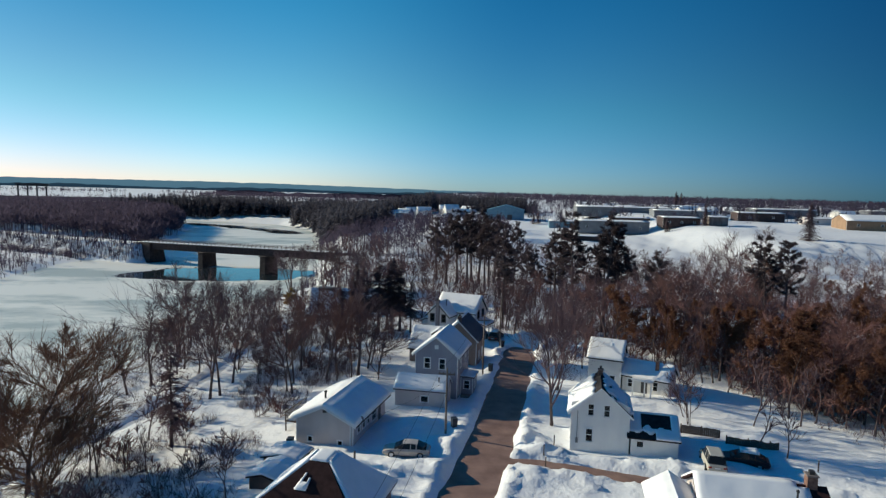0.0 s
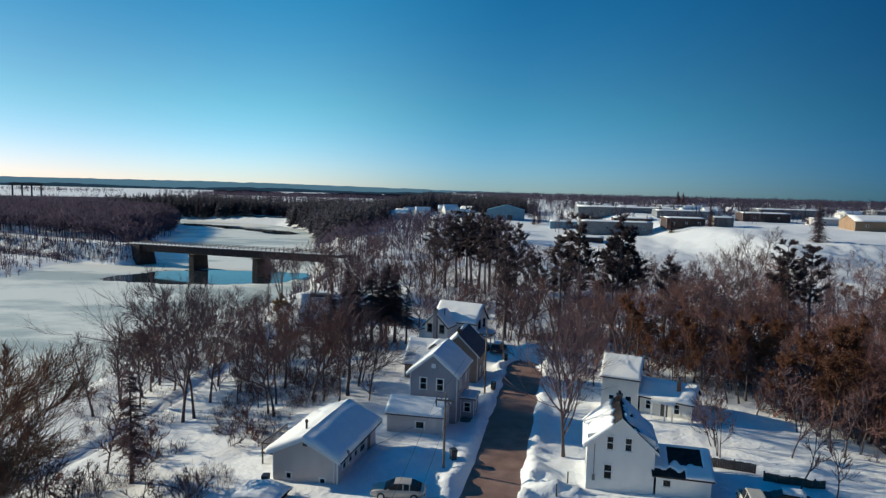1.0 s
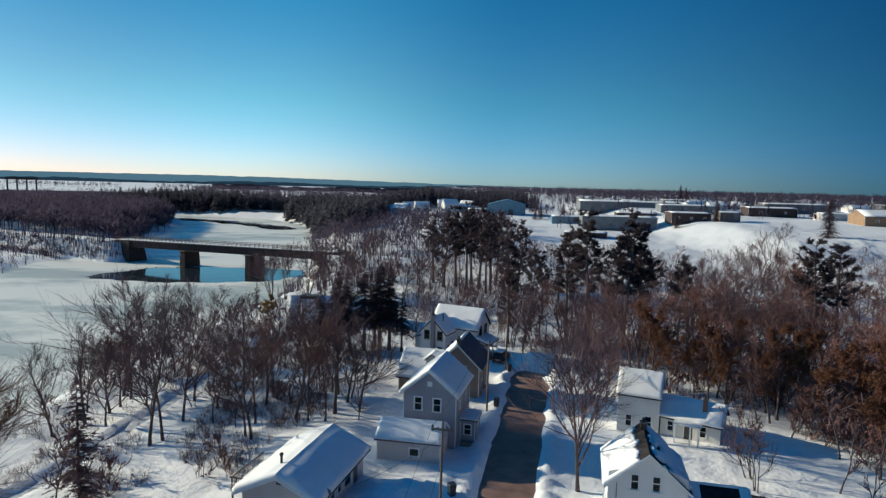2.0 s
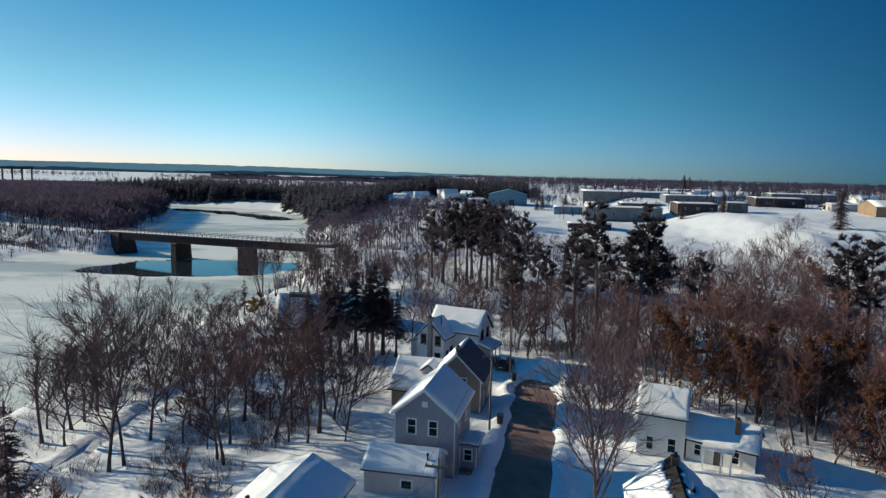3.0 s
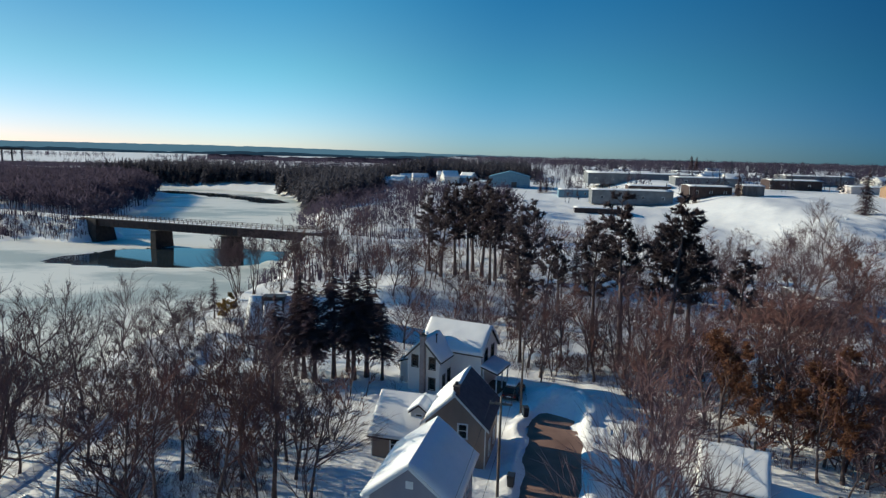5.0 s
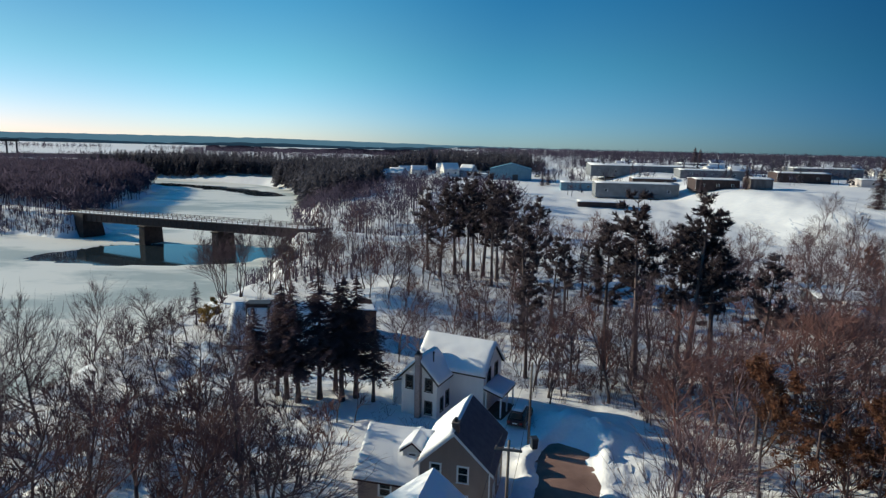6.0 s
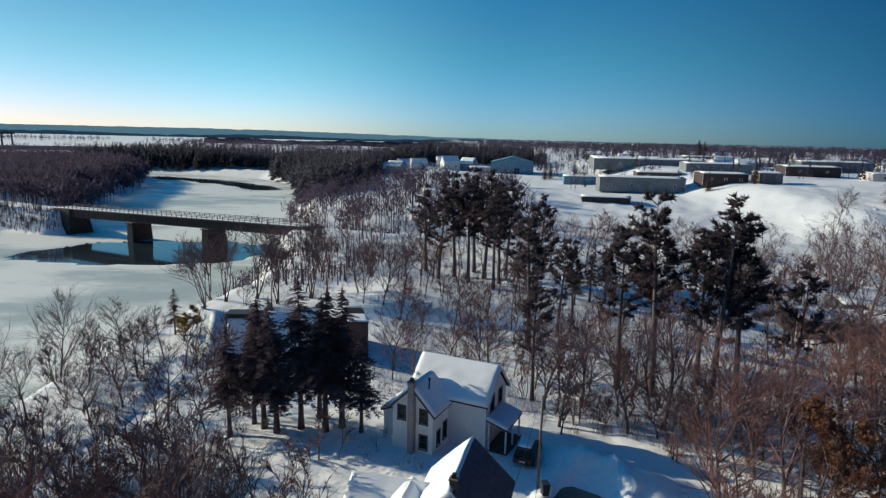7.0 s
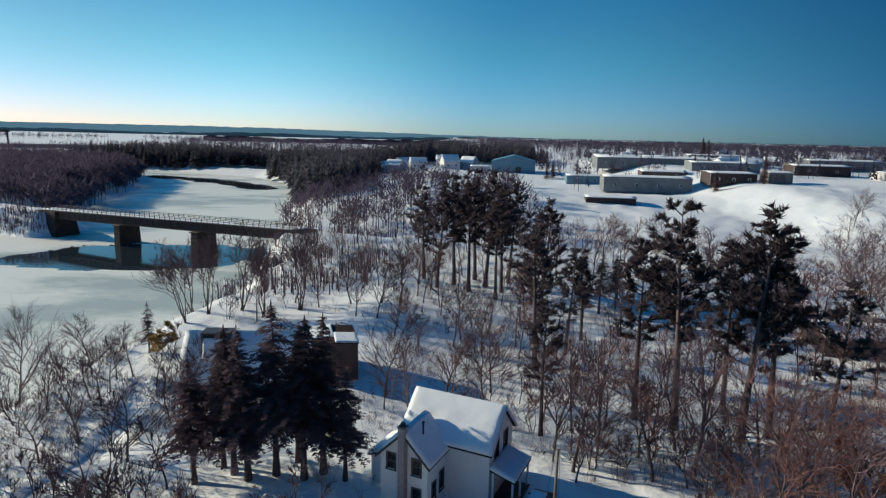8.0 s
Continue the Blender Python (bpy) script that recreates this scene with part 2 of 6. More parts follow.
def tube(verts, faces, pts, radii, sides):
    """Adds a tapered tube along pts; a radius of nought ends it in a point."""
    start, base = None, len(verts)
    ref = Vector((0.31, 0.17, 0.93))
    rings = []
    for i, p in enumerate(pts):
        d = (pts[min(i + 1, len(pts) - 1)] - pts[max(i - 1, 0)])
        if d.length < 1e-6:
            d = Vector((0, 0, 1))
        d.normalize()
        a = d.cross(ref if abs(d.dot(ref)) < 0.95 else Vector((1, 0, 0))).normalized()
        b = d.cross(a)
        if radii[i] <= 0:
            rings.append([len(verts)])
            verts.append(p.copy())
            continue
        ring = []
        for k in range(sides):
            th = 2 * math.pi * k / sides
            ring.append(len(verts))
            verts.append(p + (a * math.cos(th) + b * math.sin(th)) * radii[i])
        rings.append(ring)
    for q, r in zip(rings, rings[1:]):
        for k in range(sides):
            k2 = (k + 1) % sides
            if len(r) == 1:
                faces.append((q[k], q[k2], r[0]))
            else:
                faces.append((q[k], q[k2], r[k2], r[k]))


def panel(bm, p0, ux, nrm, width, top, holes, thick=0.16):
    """A wall from p0 along ux with its outer face on the side of nrm; top(s) is its height; holes: (s0, z0, s1, z1)."""
    p0, ux, nrm = Vector(p0), Vector(ux), Vector(nrm)
    cuts = {0.0, width}
    for s0, z0, s1, z1 in holes:
        cuts |= {s0, s1}
    if abs(top(width / 2) - (top(0) + top(width)) / 2) > 0.01:
        cuts.add(width / 2)
    cuts = sorted(cuts)
    levels = sorted({0.0} | {z for h in holes for z in (h[1], h[3])})
    for a, b in zip(cuts, cuts[1:]):
        if b - a < 1e-4:
            continue
        for k, z in enumerate(levels):
            last = k == len(levels) - 1
            ta, tb = (top(a), top(b)) if last else (levels[k + 1], levels[k + 1])
            if any(s0 < (a + b) / 2 < s1 and z0 < z + 0.01 < z1 for s0, z0, s1, z1 in holes):
                continue
            ta, tb = max(ta, z + 0.005), max(tb, z + 0.005)
            outer = [p0 + ux * s + Vector((0, 0, z_)) for s, z_ in ((a, z), (b, z), (b, tb), (a, ta))]
            prism(bm, [v - nrm * thick for v in outer], outer)
    bmesh.ops.remove_doubles(bm, verts=bm.verts[:], dist=0.001)


def window(parent, p0, ux, nrm, s0, z0, s1, z1, trim, sash=True, proud=0.05):
    """A window in a hole of a wall: frame, sill, panes of glass, and a meeting rail."""
    p0, ux, nrm = Vector(p0), Vector(ux), Vector(nrm)

    def bar(bm, a, b, c, d, out, back):
        pts = [p0 + ux * s + Vector((0, 0, z)) for s, z in ((a, b), (c, b), (c, d), (a, d))]
        prism(bm, [v - nrm * back for v in pts], [v + nrm * out for v in pts])
    w = 0.10
    bm = bmesh.new()
    bar(bm, s0 - w, z0 - w * 0.3, s0 + 0.03, z1 + w, proud, 0.10)
    bar(bm, s1 - 0.03, z0 - w * 0.3, s1 + w, z1 + w, proud, 0.10)
    bar(bm, s0 + 0.03, z1 - 0.03, s1 - 0.03, z1 + w, proud, 0.10)
    if sash:
        bar(bm, s0 + 0.03, (z0 + z1) / 2 - 0.03, s1 - 0.03, (z0 + z1) / 2 + 0.03, -0.03, 0.08)
    win = part("window", bm, trim, parent)
    bm = bmesh.new()
    bar(bm, s0 - w * 1.3, z0 - 0.09, s1 + w * 1.3, z0 - w * 0.3 - 0.004, proud + 0.05, 0.08)
    part("sill", bm, trim, win)
    for za, zb in (((z0, (z0 + z1) / 2 - 0.03), ((z0 + z1) / 2 + 0.03, z1 - 0.03)) if sash else ((z0, z1 - 0.03),)):
        bm = bmesh.new()
        bar(bm, s0 + 0.03, za, s1 - 0.03, zb, -0.06, 0.07)
        part("pane", bm, GLASS, win)
    return win


def snow_patch(parent, a, b, c, d, thick, seed, bare=None, nu=22, nv=14, mat=None, label="", name="snow", meet=False):
    """Snow lying on a slope a, b (eave), c, d (ridge): rounded off at its edges, uneven, with bare patches where bare(u, v) is true."""
    a, b, c, d = (Vector(p) for p in (a, b, c, d))
    nrm = (b - a).cross(d - a).normalized()
    if nrm.z < 0:
        nrm = -nrm
    rng = random.Random(seed)
    off = Vector((rng.uniform(-50, 50), rng.uniform(-50, 50), rng.uniform(-50, 50)))

    def keep(i, j):
        u, v = (i + 0.5) / nu, (j + 0.5) / nv
        return not (bare and bare(u, v))
    verts, faces, top, low = [], [], {}, {}
    lu, lv = (b - a).length, (d - a).length
    for i in range(nu + 1):
        for j in range(nv + 1):
            u, v = i / nu, j / nv
            jit = Vector((noise.noise(Vector((u * lu, v * lv, 3)) + off), noise.noise(Vector((u * lu, v * lv, 9)) + off), 0)) * 0.06
            p = (a * (1 - u) + b * u) * (1 - v) + (d * (1 - u) + c * u) * v
            near = [keep(k, m) for k in (i - 1, i) for m in (j - 1, j) if 0 <= k < nu and 0 <= m < nv]
            if not any(near):
                continue
            eu, ev = min(u, 1 - u) * lu, min(v * lv, 99)
            edge = 0.6 + 0.4 * min(1, min(eu, ev) / 0.2)
            h = thick * edge * (1 + 0.22 * noise.noise(p * 0.55 + off) + 0.06 * noise.noise(p * 2.0 + off)) * (1 + 0.12 * max(0, v - 0.6) / 0.4)
            if not all(near):
                h *= 0.4
            k = smooth(np.array(v), 0.72, 1.0) if meet else 0.0
            up = nrm.lerp(Vector((0, 0, 1)), float(k))
            h = h * (1 - k) + thick * 0.62 * (1 + 0.2 * noise.noise(p * 0.5)) * k
            top[i, j] = len(verts)
            verts.append(p + up * max(float(h), 0.03) + (jit if 0 < i < nu and 0 < j < nv else Vector()))
            low[i, j] = len(verts)
            verts.append(p + nrm * 0.004)
    for i in range(nu):
        for j in range(nv):
            if not keep(i, j):
                continue
            q = ((i, j), (i + 1, j), (i + 1, j + 1), (i, j + 1))
            faces.append(tuple(top[k] for k in q))
            for (k, m), (di, dj) in zip(((0, 1), (1, 2), (2, 3), (3, 0)), ((0, -1), (1, 0), (0, 1), (-1, 0))):
                ni, nj = i + di, j + dj
                if meet and nj == nv:
                    continue
                if not (0 <= ni < nu and 0 <= nj < nv) or not keep(ni, nj):
                    faces.append((top[q[m]], top[q[k]], low[q[k]], low[q[m]]))
    me_ob = raw(name, verts, faces, mat or ROOF_SNOW, parent, True)
    bm = bmesh.new()
    bm.from_mesh(me_ob.data)
    bmesh.ops.recalc_face_normals(bm, faces=bm.faces[:])
    bm.to_mesh(me_ob.data)
    bm.free()
    if label:
        me_ob["label"] = label
    return me_ob

# ---- the lie of the land ----
ICE_Z = -8.6
RIVER = np.array([(-72, -80), (-66, 40), (-61, 95), (-58, 120), (-56, 140), (-53, 165), (-50, 190), (-53, 215), (-56, 240), (-62, 270), (-72, 310), (-84, 380),
                  (-100, 440), (-125, 508), (-165, 562), (-255, 612), (-320, 632), (-520, 680), (-520, 610), (-320, 575), (-253, 552), (-224, 512), (-195, 430),
                  (-172, 352), (-146, 292), (-141, 274), (-152, 270), (-162, 276), (-163, 245), (-152, 205), (-172, 150), (-225, 40), (-250, -80)], float)
STREET = [(-9.8, -50), (-1.4, 24), (0.4, 40), (1.9, 50), (5.1, 64), (7.3, 76), (10.3, 92), (11.9, 100)]
TURN = [(10.2, 97.5), (12.6, 101.2)]
SIDE = [(4.5, 57.6), (9.5, 57.6), (19, 54.7), (40, 48), (75, 38)]
TRAIL = [(-43, 55), (-38.5, 72), (-36.5, 90), (-35.5, 104), (-33, 116), (-34, 126), (-38, 136)]
BRIDGE_A, BRIDGE_B = np.array((-139.0, 273.6)), np.array((-44.0, 234.4))


def seg_dist(x, y, pts, closed=False):
    d = np.full(np.shape(x), 1e9)
    n = len(pts)
    for i in range(n if closed else n - 1):
        (ax, ay), (bx, by) = pts[i], pts[(i + 1) % n]
        ex, ey = bx - ax, by - ay
        k = np.clip(((x - ax) * ex + (y - ay) * ey) / (ex * ex + ey * ey), 0, 1)
        d = np.minimum(d, np.hypot(x - ax - k * ex, y - ay - k * ey))
    return d


def in_river(x, y):
    inside = np.zeros(np.shape(x), bool)
    n = len(RIVER)
    for i in range(n):
        (ax, ay), (bx, by) = RIVER[i], RIVER[(i + 1) % n]
        cross = (ay > y) != (by > y)
        inside ^= cross & (x < (bx - ax) * (y - ay) / ((by - ay) or 1e-9) + ax)
    return inside


def smooth(v, a, b):
    k = np.clip((v - a) / (b - a), 0, 1)
    return k * k * (3 - 2 * k)


WAVE_SETS = {}


def waves(x, y, size, seed):
    """Cheap rolling noise between about -1 and 1."""
    if (size, seed) not in WAVE_SETS:
        r = random.Random(seed)
        WAVE_SETS[size, seed] = [(r.uniform(0, 6.28), r.uniform(0, 6.28), r.uniform(0.6, 1.7) * 6.28 / size) for _ in range(6)]
    s = 0.0
    for a, ph, f in WAVE_SETS[size, seed]:
        c, d = math.cos(a) * f, math.sin(a) * f
        s = s + np.sin(x * c + y * d + ph + 0.8 * np.sin((x * d - y * c) * 0.7 + ph * 2))
    return s / 3.7


def plateau(x, y):
    z = 0.3 - 0.10 * np.clip(-9 - x, 0, 35) * smooth(-x, 6, 20)
    z = z - 1.3 * smooth(y, 112, 132) * smooth(x, -45, -15) - 1.4 * smooth(y, 112, 132) * smooth(x, -15, 5)
    z = z + 0.7 * smooth(x, 12, 30) * (1 - smooth(y, 95, 125))
    z = z + (6.0 * smooth(y, 240, 350) + 2.5 * smooth(y, 380, 460)) * smooth(x, -90, -20)
    z = z + (7.5 - 3 * smooth(y, 420, 600)) * smooth(x + 0.1 * (y - 300), 104, 140) * smooth(y - 0.1 * x, 205, 262)
    z = z + 2.0 * smooth(x, -150, -260) + 2.5 * smooth(y, 600, 900)
    z = z - (z + 7.6) * smooth(-x, 128, 150) * (1 - smooth(y - 273.6 + 0.4125 * (x + 139), -9, -1))
    return z


def lie(x, y, fine=True):
    """Height of the snow."""
    x, y = np.asarray(x, float), np.asarray(y, float)
    d = seg_dist(x, y, RIVER, True)
    wet = in_river(x, y)
    p = plateau(x, y)
    if fine:
        p = p + 0.16 * waves(x, y, 9, 1) + 0.07 * waves(x, y, 3.1, 2) * smooth(y, 18, 42) + 0.5 * waves(x, y, 60, 3) * smooth(y, 120, 170) + 0.25 * waves(x, y, 17, 5) * smooth(y, 195, 225) * smooth(x, 30, 60) * (1 - smooth(y, 320, 380)) + (0.22 * waves(x * 1.0, y * 0.35, 5.5, 51) + 0.12 * waves(x, y, 5.0, 53)) * smooth(y, 205, 235) * smooth(x, 60, 90) * (1 - smooth(y, 300, 330))
    wide = 9 + 7 * smooth(y, 170, 230)
    z = -8.9 + (p + 8.9) * smooth(d + 1.2 * waves(x, y, 14, 4), -0.3, wide)
    # railway bank that leads to the bridge on both sides
    u = (BRIDGE_B - BRIDGE_A) / np.hypot(*(BRIDGE_B - BRIDGE_A))
    along = (x - BRIDGE_A[0]) * u[0] + (y - BRIDGE_A[1]) * u[1]
    side = np.abs(-(x - BRIDGE_A[0]) * u[1] + (y - BRIDGE_A[1]) * u[0])
    length = np.hypot(*(BRIDGE_B - BRIDGE_A))
    crest = np.where(along < 20, 0.0, 1.4) - 0.4
    off = np.maximum(0, np.maximum(along - 1.0, 0) - 0) * np.maximum(0, length - 1.0 - along)
    bank = smooth(11 - side, 0, 7.5) * np.where(off > 0, smooth(np.where(along < length / 2, along * 2.6, length - along), 9, 0), 1) * (1 - smooth(along, length + 60, length + 140))
    z = np.maximum(z, z + (crest - z) * bank)
    z = np.where(wet & (d > 0.3) & (bank < 0.05), -9.4, z)
    # ploughed street, snow heaped along it
    for pts, half in ((STREET, 2.5), (SIDE, 1.3), (TURN, 2.0)):
        e = seg_dist(x, y, pts) - half
        heap = (0.3 + 0.25 * waves(x, y, 3.2, 6) + (0.2 * waves(x, y, 1.5, 7) if fine else 0)) * smooth(e, 0.0, 0.8) * (1 - smooth(e, 0.9, 2.2))
        z = z * smooth(e, -0.6, 0.25) + (-0.35 + 0.006 * (y - 50)) * (1 - smooth(e, -0.6, 0.25)) + np.maximum(heap, 0) * smooth(np.minimum(np.minimum(seg_dist(x, y, STREET) - 2.5, seg_dist(x, y, SIDE) - 1.3), seg_dist(x, y, TURN) - 2.0), -0.1, 0.3)
    e = seg_dist(x, y, TRAIL)
    z = z - 0.5 * (1 - smooth(e, 0.8, 1.5)) + 0.22 * (1 - smooth(np.abs(e - 1.8), 0, 0.6))
    lumps = 0.16 * waves(x, y, 2.1, 9) + 0.16 * waves(x, y, 1.1, 19)
    # ploughed heaps round the drives and corners
    for px, py, ph, pr in ((-3.2, 66.2, 1.1, 2.4), (-5.6, 64.6, 0.8, 1.8), (-0.6, 61.0, 0.8, 1.5), (-1.8, 55.2, 1.0, 1.9), (-4.6, 54.6, 0.7, 1.8), (0.2, 68.5, 0.7, 1.6), (9.4, 61.0, 0.9, 1.7), (8.4, 63.4, 0.8, 1.4), (11.0, 59.6, 0.6, 1.6),
                           (8.6, 54.6, 0.7, 2.0), (13.0, 53.6, 0.5, 2.2), (21.5, 56.4, 0.7, 1.5), (27.0, 55.2, 0.8, 1.8), (3.6, 79.0, 0.6, 1.3), (6.3, 90.0, 0.6, 1.3), (14.0, 98.0, 0.8, 1.8), (12.5, 86.0, 0.6, 1.3)):
        z = z + (ph * 0.55 + lumps) * np.exp(-(((x - px) ** 2 + (y - py) ** 2) / pr ** 2) ** 1.5)
    # the heap that the plough leaves at the street's end
    hx, hy = x - 14.4, y - 103.6
    a = hx * 0.74 - hy * 0.67
    b = hx * 0.67 + hy * 0.74
    z = z + (1.75 + 0.35 * waves(x, y, 2.6, 8) + 0.22 * waves(x, y, 1.2, 18)) * np.exp(-(a / 5.8) ** 4 - (b / 2.3) ** 2)
    z = z + (0.8 + 0.3 * waves(x, y, 1.4, 28)) * np.exp(-((x - 17.6) / 2.6) ** 4 - ((y - 96.6) / 1.5) ** 2)
    return z


def lie_at(x, y):
    return float(lie(np.array([x]), np.array([y]))[0])


def steps(stops):
    out = [stops[0][0]]
    for (a, s), (b, _) in zip(stops, stops[1:]):
        n = max(1, round((b - a) / s))
        out += [a + (b - a) * k / n for k in range(1, n + 1)]
    return np.array(out)


def make_ground():
    xs = steps([(-4800, 400), (-800, 60), (-320, 12), (-180, 4), (-72, 1.2), (-46, 0.8), (-18, 0.5), (30, 0.8), (46, 1.2), (80, 2.2), (180, 8), (260, 20), (600, 90), (4800, 1)])
    ys = steps([(-1500, 300), (-60, 4), (10, 2), (40, 0.5), (112, 1.0), (130, 1.4), (170, 2.0), (320, 7), (700, 60), (1200, 400), (4900, 1)])
    gx, gy = np.meshgrid(xs, ys, indexing="ij")
    z = lie(gx, gy)
    verts = np.stack([gx, gy, z], -1).reshape(-1, 3)
    n = len(ys)
    i, j = np.meshgrid(np.arange(len(xs) - 1), np.arange(n - 1), indexing="ij")
    q = (i * n + j).ravel()
    faces = np.stack([q, q + n, q + n + 1, q + 1], -1)
    ob = raw("ground", verts.tolist(), faces.tolist(), SNOW, None, True)
    return tagged(ob, "deep white snow over lawns, woods and river banks", "ground", kind="structure")


def strip(name, pts, half, mat, lift, label, category, wob=0.12, step=0.8, ends=0.0):
    """A ribbon along pts with uneven edges and a slightly domed crown."""
    line = []
    for (ax, ay), (bx, by) in zip(pts, pts[1:]):
        n = max(1, int(math.hypot(bx - ax, by - ay) / step))
        line += [(ax + (bx - ax) * k / n, ay + (by - ay) * k / n) for k in range(n)]
    line.append(pts[-1])
    verts, faces, cols = [], [], 9
    for i, (x, y) in enumerate(line):
        (ax, ay), (bx, by) = line[max(i - 3, 0)], line[min(i + 3, len(line) - 1)]
        d = Vector((bx - ax, by - ay, 0)).normalized()
        s = Vector((d.y, -d.x, 0))
        for k in range(cols):
            f = k / (cols - 1) * 2 - 1
            w = half * (1 + (wob * noise.noise(Vector((x * 0.35, y * 0.35, f * 3))) if abs(f) > 0.9 else 0)) + ends
            verts.append((x + s.x * f * w, y + s.y * f * w, lift(x, y) + 0.05 * (1 - f * f) + 0.012 * noise.noise(Vector((x, y, f * 4)))))
    for i in range(len(line) - 1):
        for k in range(cols - 1):
            a = i * cols + k
            faces.append((a, a + 1, a + cols + 1, a + cols))
    return tagged(raw(name, verts, faces, mat, None, True), label, category, kind="structure")


def make_river():
    """The ice, with open water where the current keeps it clear."""
    def water_depth(x, y):
        # dark lead under the bridge and a second one far upstream
        a = ((x + 92 - 0.4 * (y - 241)) / 33) ** 2 + ((y - 241) / 20.0) ** 4 + 0.16 * waves(x, y, 26, 11)
        b = seg_dist(x, y, [(-235, 548), (-180, 520), (-128, 470)]) / 12.0 + 0.3 * waves(x, y, 40, 12)
        return np.minimum(a, b)
    xs, ys = steps([(-340, 8), (-260, 5), (-150, 2.5), (-40, 1)]), steps([(-80, 12), (90, 4), (190, 2.2), (270, 4), (500, 4), (690, 1)])
    gx, gy = np.meshgrid(xs, ys, indexing="ij")
    w = water_depth(gx, gy)
    z = ICE_Z + 0.05 * waves(gx, gy, 12, 13) + 0.06 * waves(gx, gy, 30, 14) - 0.45 * (1 - smooth(w, 0.97, 1.03))
    verts = np.stack([gx, gy, z], -1).reshape(-1, 3)
    n = len(ys)
    i, j = np.meshgrid(np.arange(len(xs) - 1), np.arange(n - 1), indexing="ij")
    keep = (w[:-1, :-1] > 0.985) | (w[1:, 1:] > 0.985)
    q = (i * n + j)[keep].ravel()
    faces = np.stack([q, q + n, q + n + 1, q + 1], -1)
    ice = raw("river_ice", verts.tolist(), faces.tolist(), ICE, None, True)
    tagged(ice, "frozen river with wind-blown snow over grey ice", "ice", kind="structure")
    wz = ICE_Z - 0.22
    pool = raw("water", [(-340, -80, wz), (-40, -80, wz), (-40, 690, wz), (-340, 690, wz)], [(0, 1, 2, 3)], WATER)
    tagged(pool, "dark open river water between sheets of ice", "water", kind="structure")


make_ground()
make_river()
road_z = lambda x, y: -0.02 + 0.006 * (y - 50)
strip("road", STREET, 2.5, ASPHALT, road_z, "narrow wet asphalt street with snow at its edges", "road", ends=0.25)
strip("side_road", SIDE, 1.3, ASPHALT, lambda x, y: road_z(x, y) - 0.012, "narrow ploughed side street of wet asphalt", "road", ends=0.25)
strip("turning_place", TURN, 2.0, ASPHALT, lambda x, y: road_z(x, y) - 0.02, "dark ploughed turning place at the street's end", "road", ends=0.25)
strip("trail", TRAIL, 1.1, PATH_SNOW, lambda x, y: lie_at(x, y) + 0.02, "trodden snow trail along the river", "path", wob=0.1)

# ---- railway bridge over the river ----
def make_bridge():
    length = float(np.hypot(*(BRIDGE_B - BRIDGE_A)))
    yaw = math.degrees(math.atan2(BRIDGE_B[1] - BRIDGE_A[1], BRIDGE_B[0] - BRIDGE_A[0]))
    rise = math.degrees(math.atan2(1.5, length))
    br = thing("bridge", pose(*BRIDGE_A, 0.2, 0, -rise, yaw), "long brown steel girder bridge on stone piers over the frozen river", "bridge")
    half = 2.6
    part("deck", boxed(-3, -half - 0.3, -0.30, length + 3, half + 0.3, 0.0, 0.03), DECK, br)
    snow_patch(br, (-3, -half, 0.004), (length + 3, -half, 0.004), (length + 3, half, 0.004), (-3, half, 0.004), 0.14, 71, None, 60, 6, label="thin snow on the deck")
    for y in (-half, half - 0.45):
        bm = bmesh.new()
        box(bm, 0, y, -2.7, length, y + 0.45, -0.304)
        for k in range(40):
            x = (k + 0.5) * length / 40
            box(bm, x - 0.07, y - 0.16, -2.65, x + 0.07, y + 0.002, -0.32)
        box(bm, 0, y - 0.2, -2.9, length, y + 0.65, -2.704)
        part("girder", bm, RUST, br)
    post = None
    for k in range(49):
        for y in (-half - 0.15, half + 0.15):
            if post is None:
                post = part("post", boxed(-0.08, -0.08, 0.003, 0.08, 0.08, 1.15), CONCRETE, br)
                ob = post
            else:
                ob = new("post", post.data)
                ob.parent = br
            ob.location = (k * length / 48, y, 0)
    for y in (-half - 0.15, half + 0.15):
        for z in (0.55, 1.0):
            part("rail", boxed(-1, y - 0.06, z, length + 1, y + 0.06, z + 0.14), CONCRETE, br)
    for s in (0.345, 0.665):
        x = length * s
        for name, z0, z1, g in (("pier", -11.0, -3.3, 0.0), ("pier_cap", -3.29, -2.905, 0.3)):
            bm = bmesh.new()
            lo, hi = (1.5, 4.1) if name == "pier" else (1.45, 3.9), (1.35, 3.8) if name == "pier" else (1.45, 3.9)
            prism(bm, [(x - lo[0] - g, -lo[1] - g, z0), (x + lo[0] + g, -lo[1] - g, z0), (x + lo[0] + g, lo[1] + g, z0), (x - lo[0] - g, lo[1] + g, z0)],
                  [(x - hi[0] - g, -hi[1] - g, z1), (x + hi[0] + g, -hi[1] - g, z1), (x + hi[0] + g, hi[1] + g, z1), (x - hi[0] - g, hi[1] + g, z1)])
            bmesh.ops.bevel(bm, geom=bm.edges[:], offset=0.15, segments=1, affect="EDGES")
            part(name, bm, STONE, br)
    for x0, x1 in ((-5, 5.5), (length - 1.8, length + 5)):
        bm = bmesh.new()
        prism(bm, [(x0, -4.6, -10), (x1 + (1 if x0 < 0 else 0), -4.6, -10), (x1 + (1 if x0 < 0 else 0), 4.6, -10), (x0, 4.6, -10)], [(x0, -3.4, -0.31), (x1, -3.4, -0.31), (x1, 3.4, -0.31), (x0, 3.4, -0.31)])
        part("abutment", bm, STONE, br)
    return br


make_bridge()

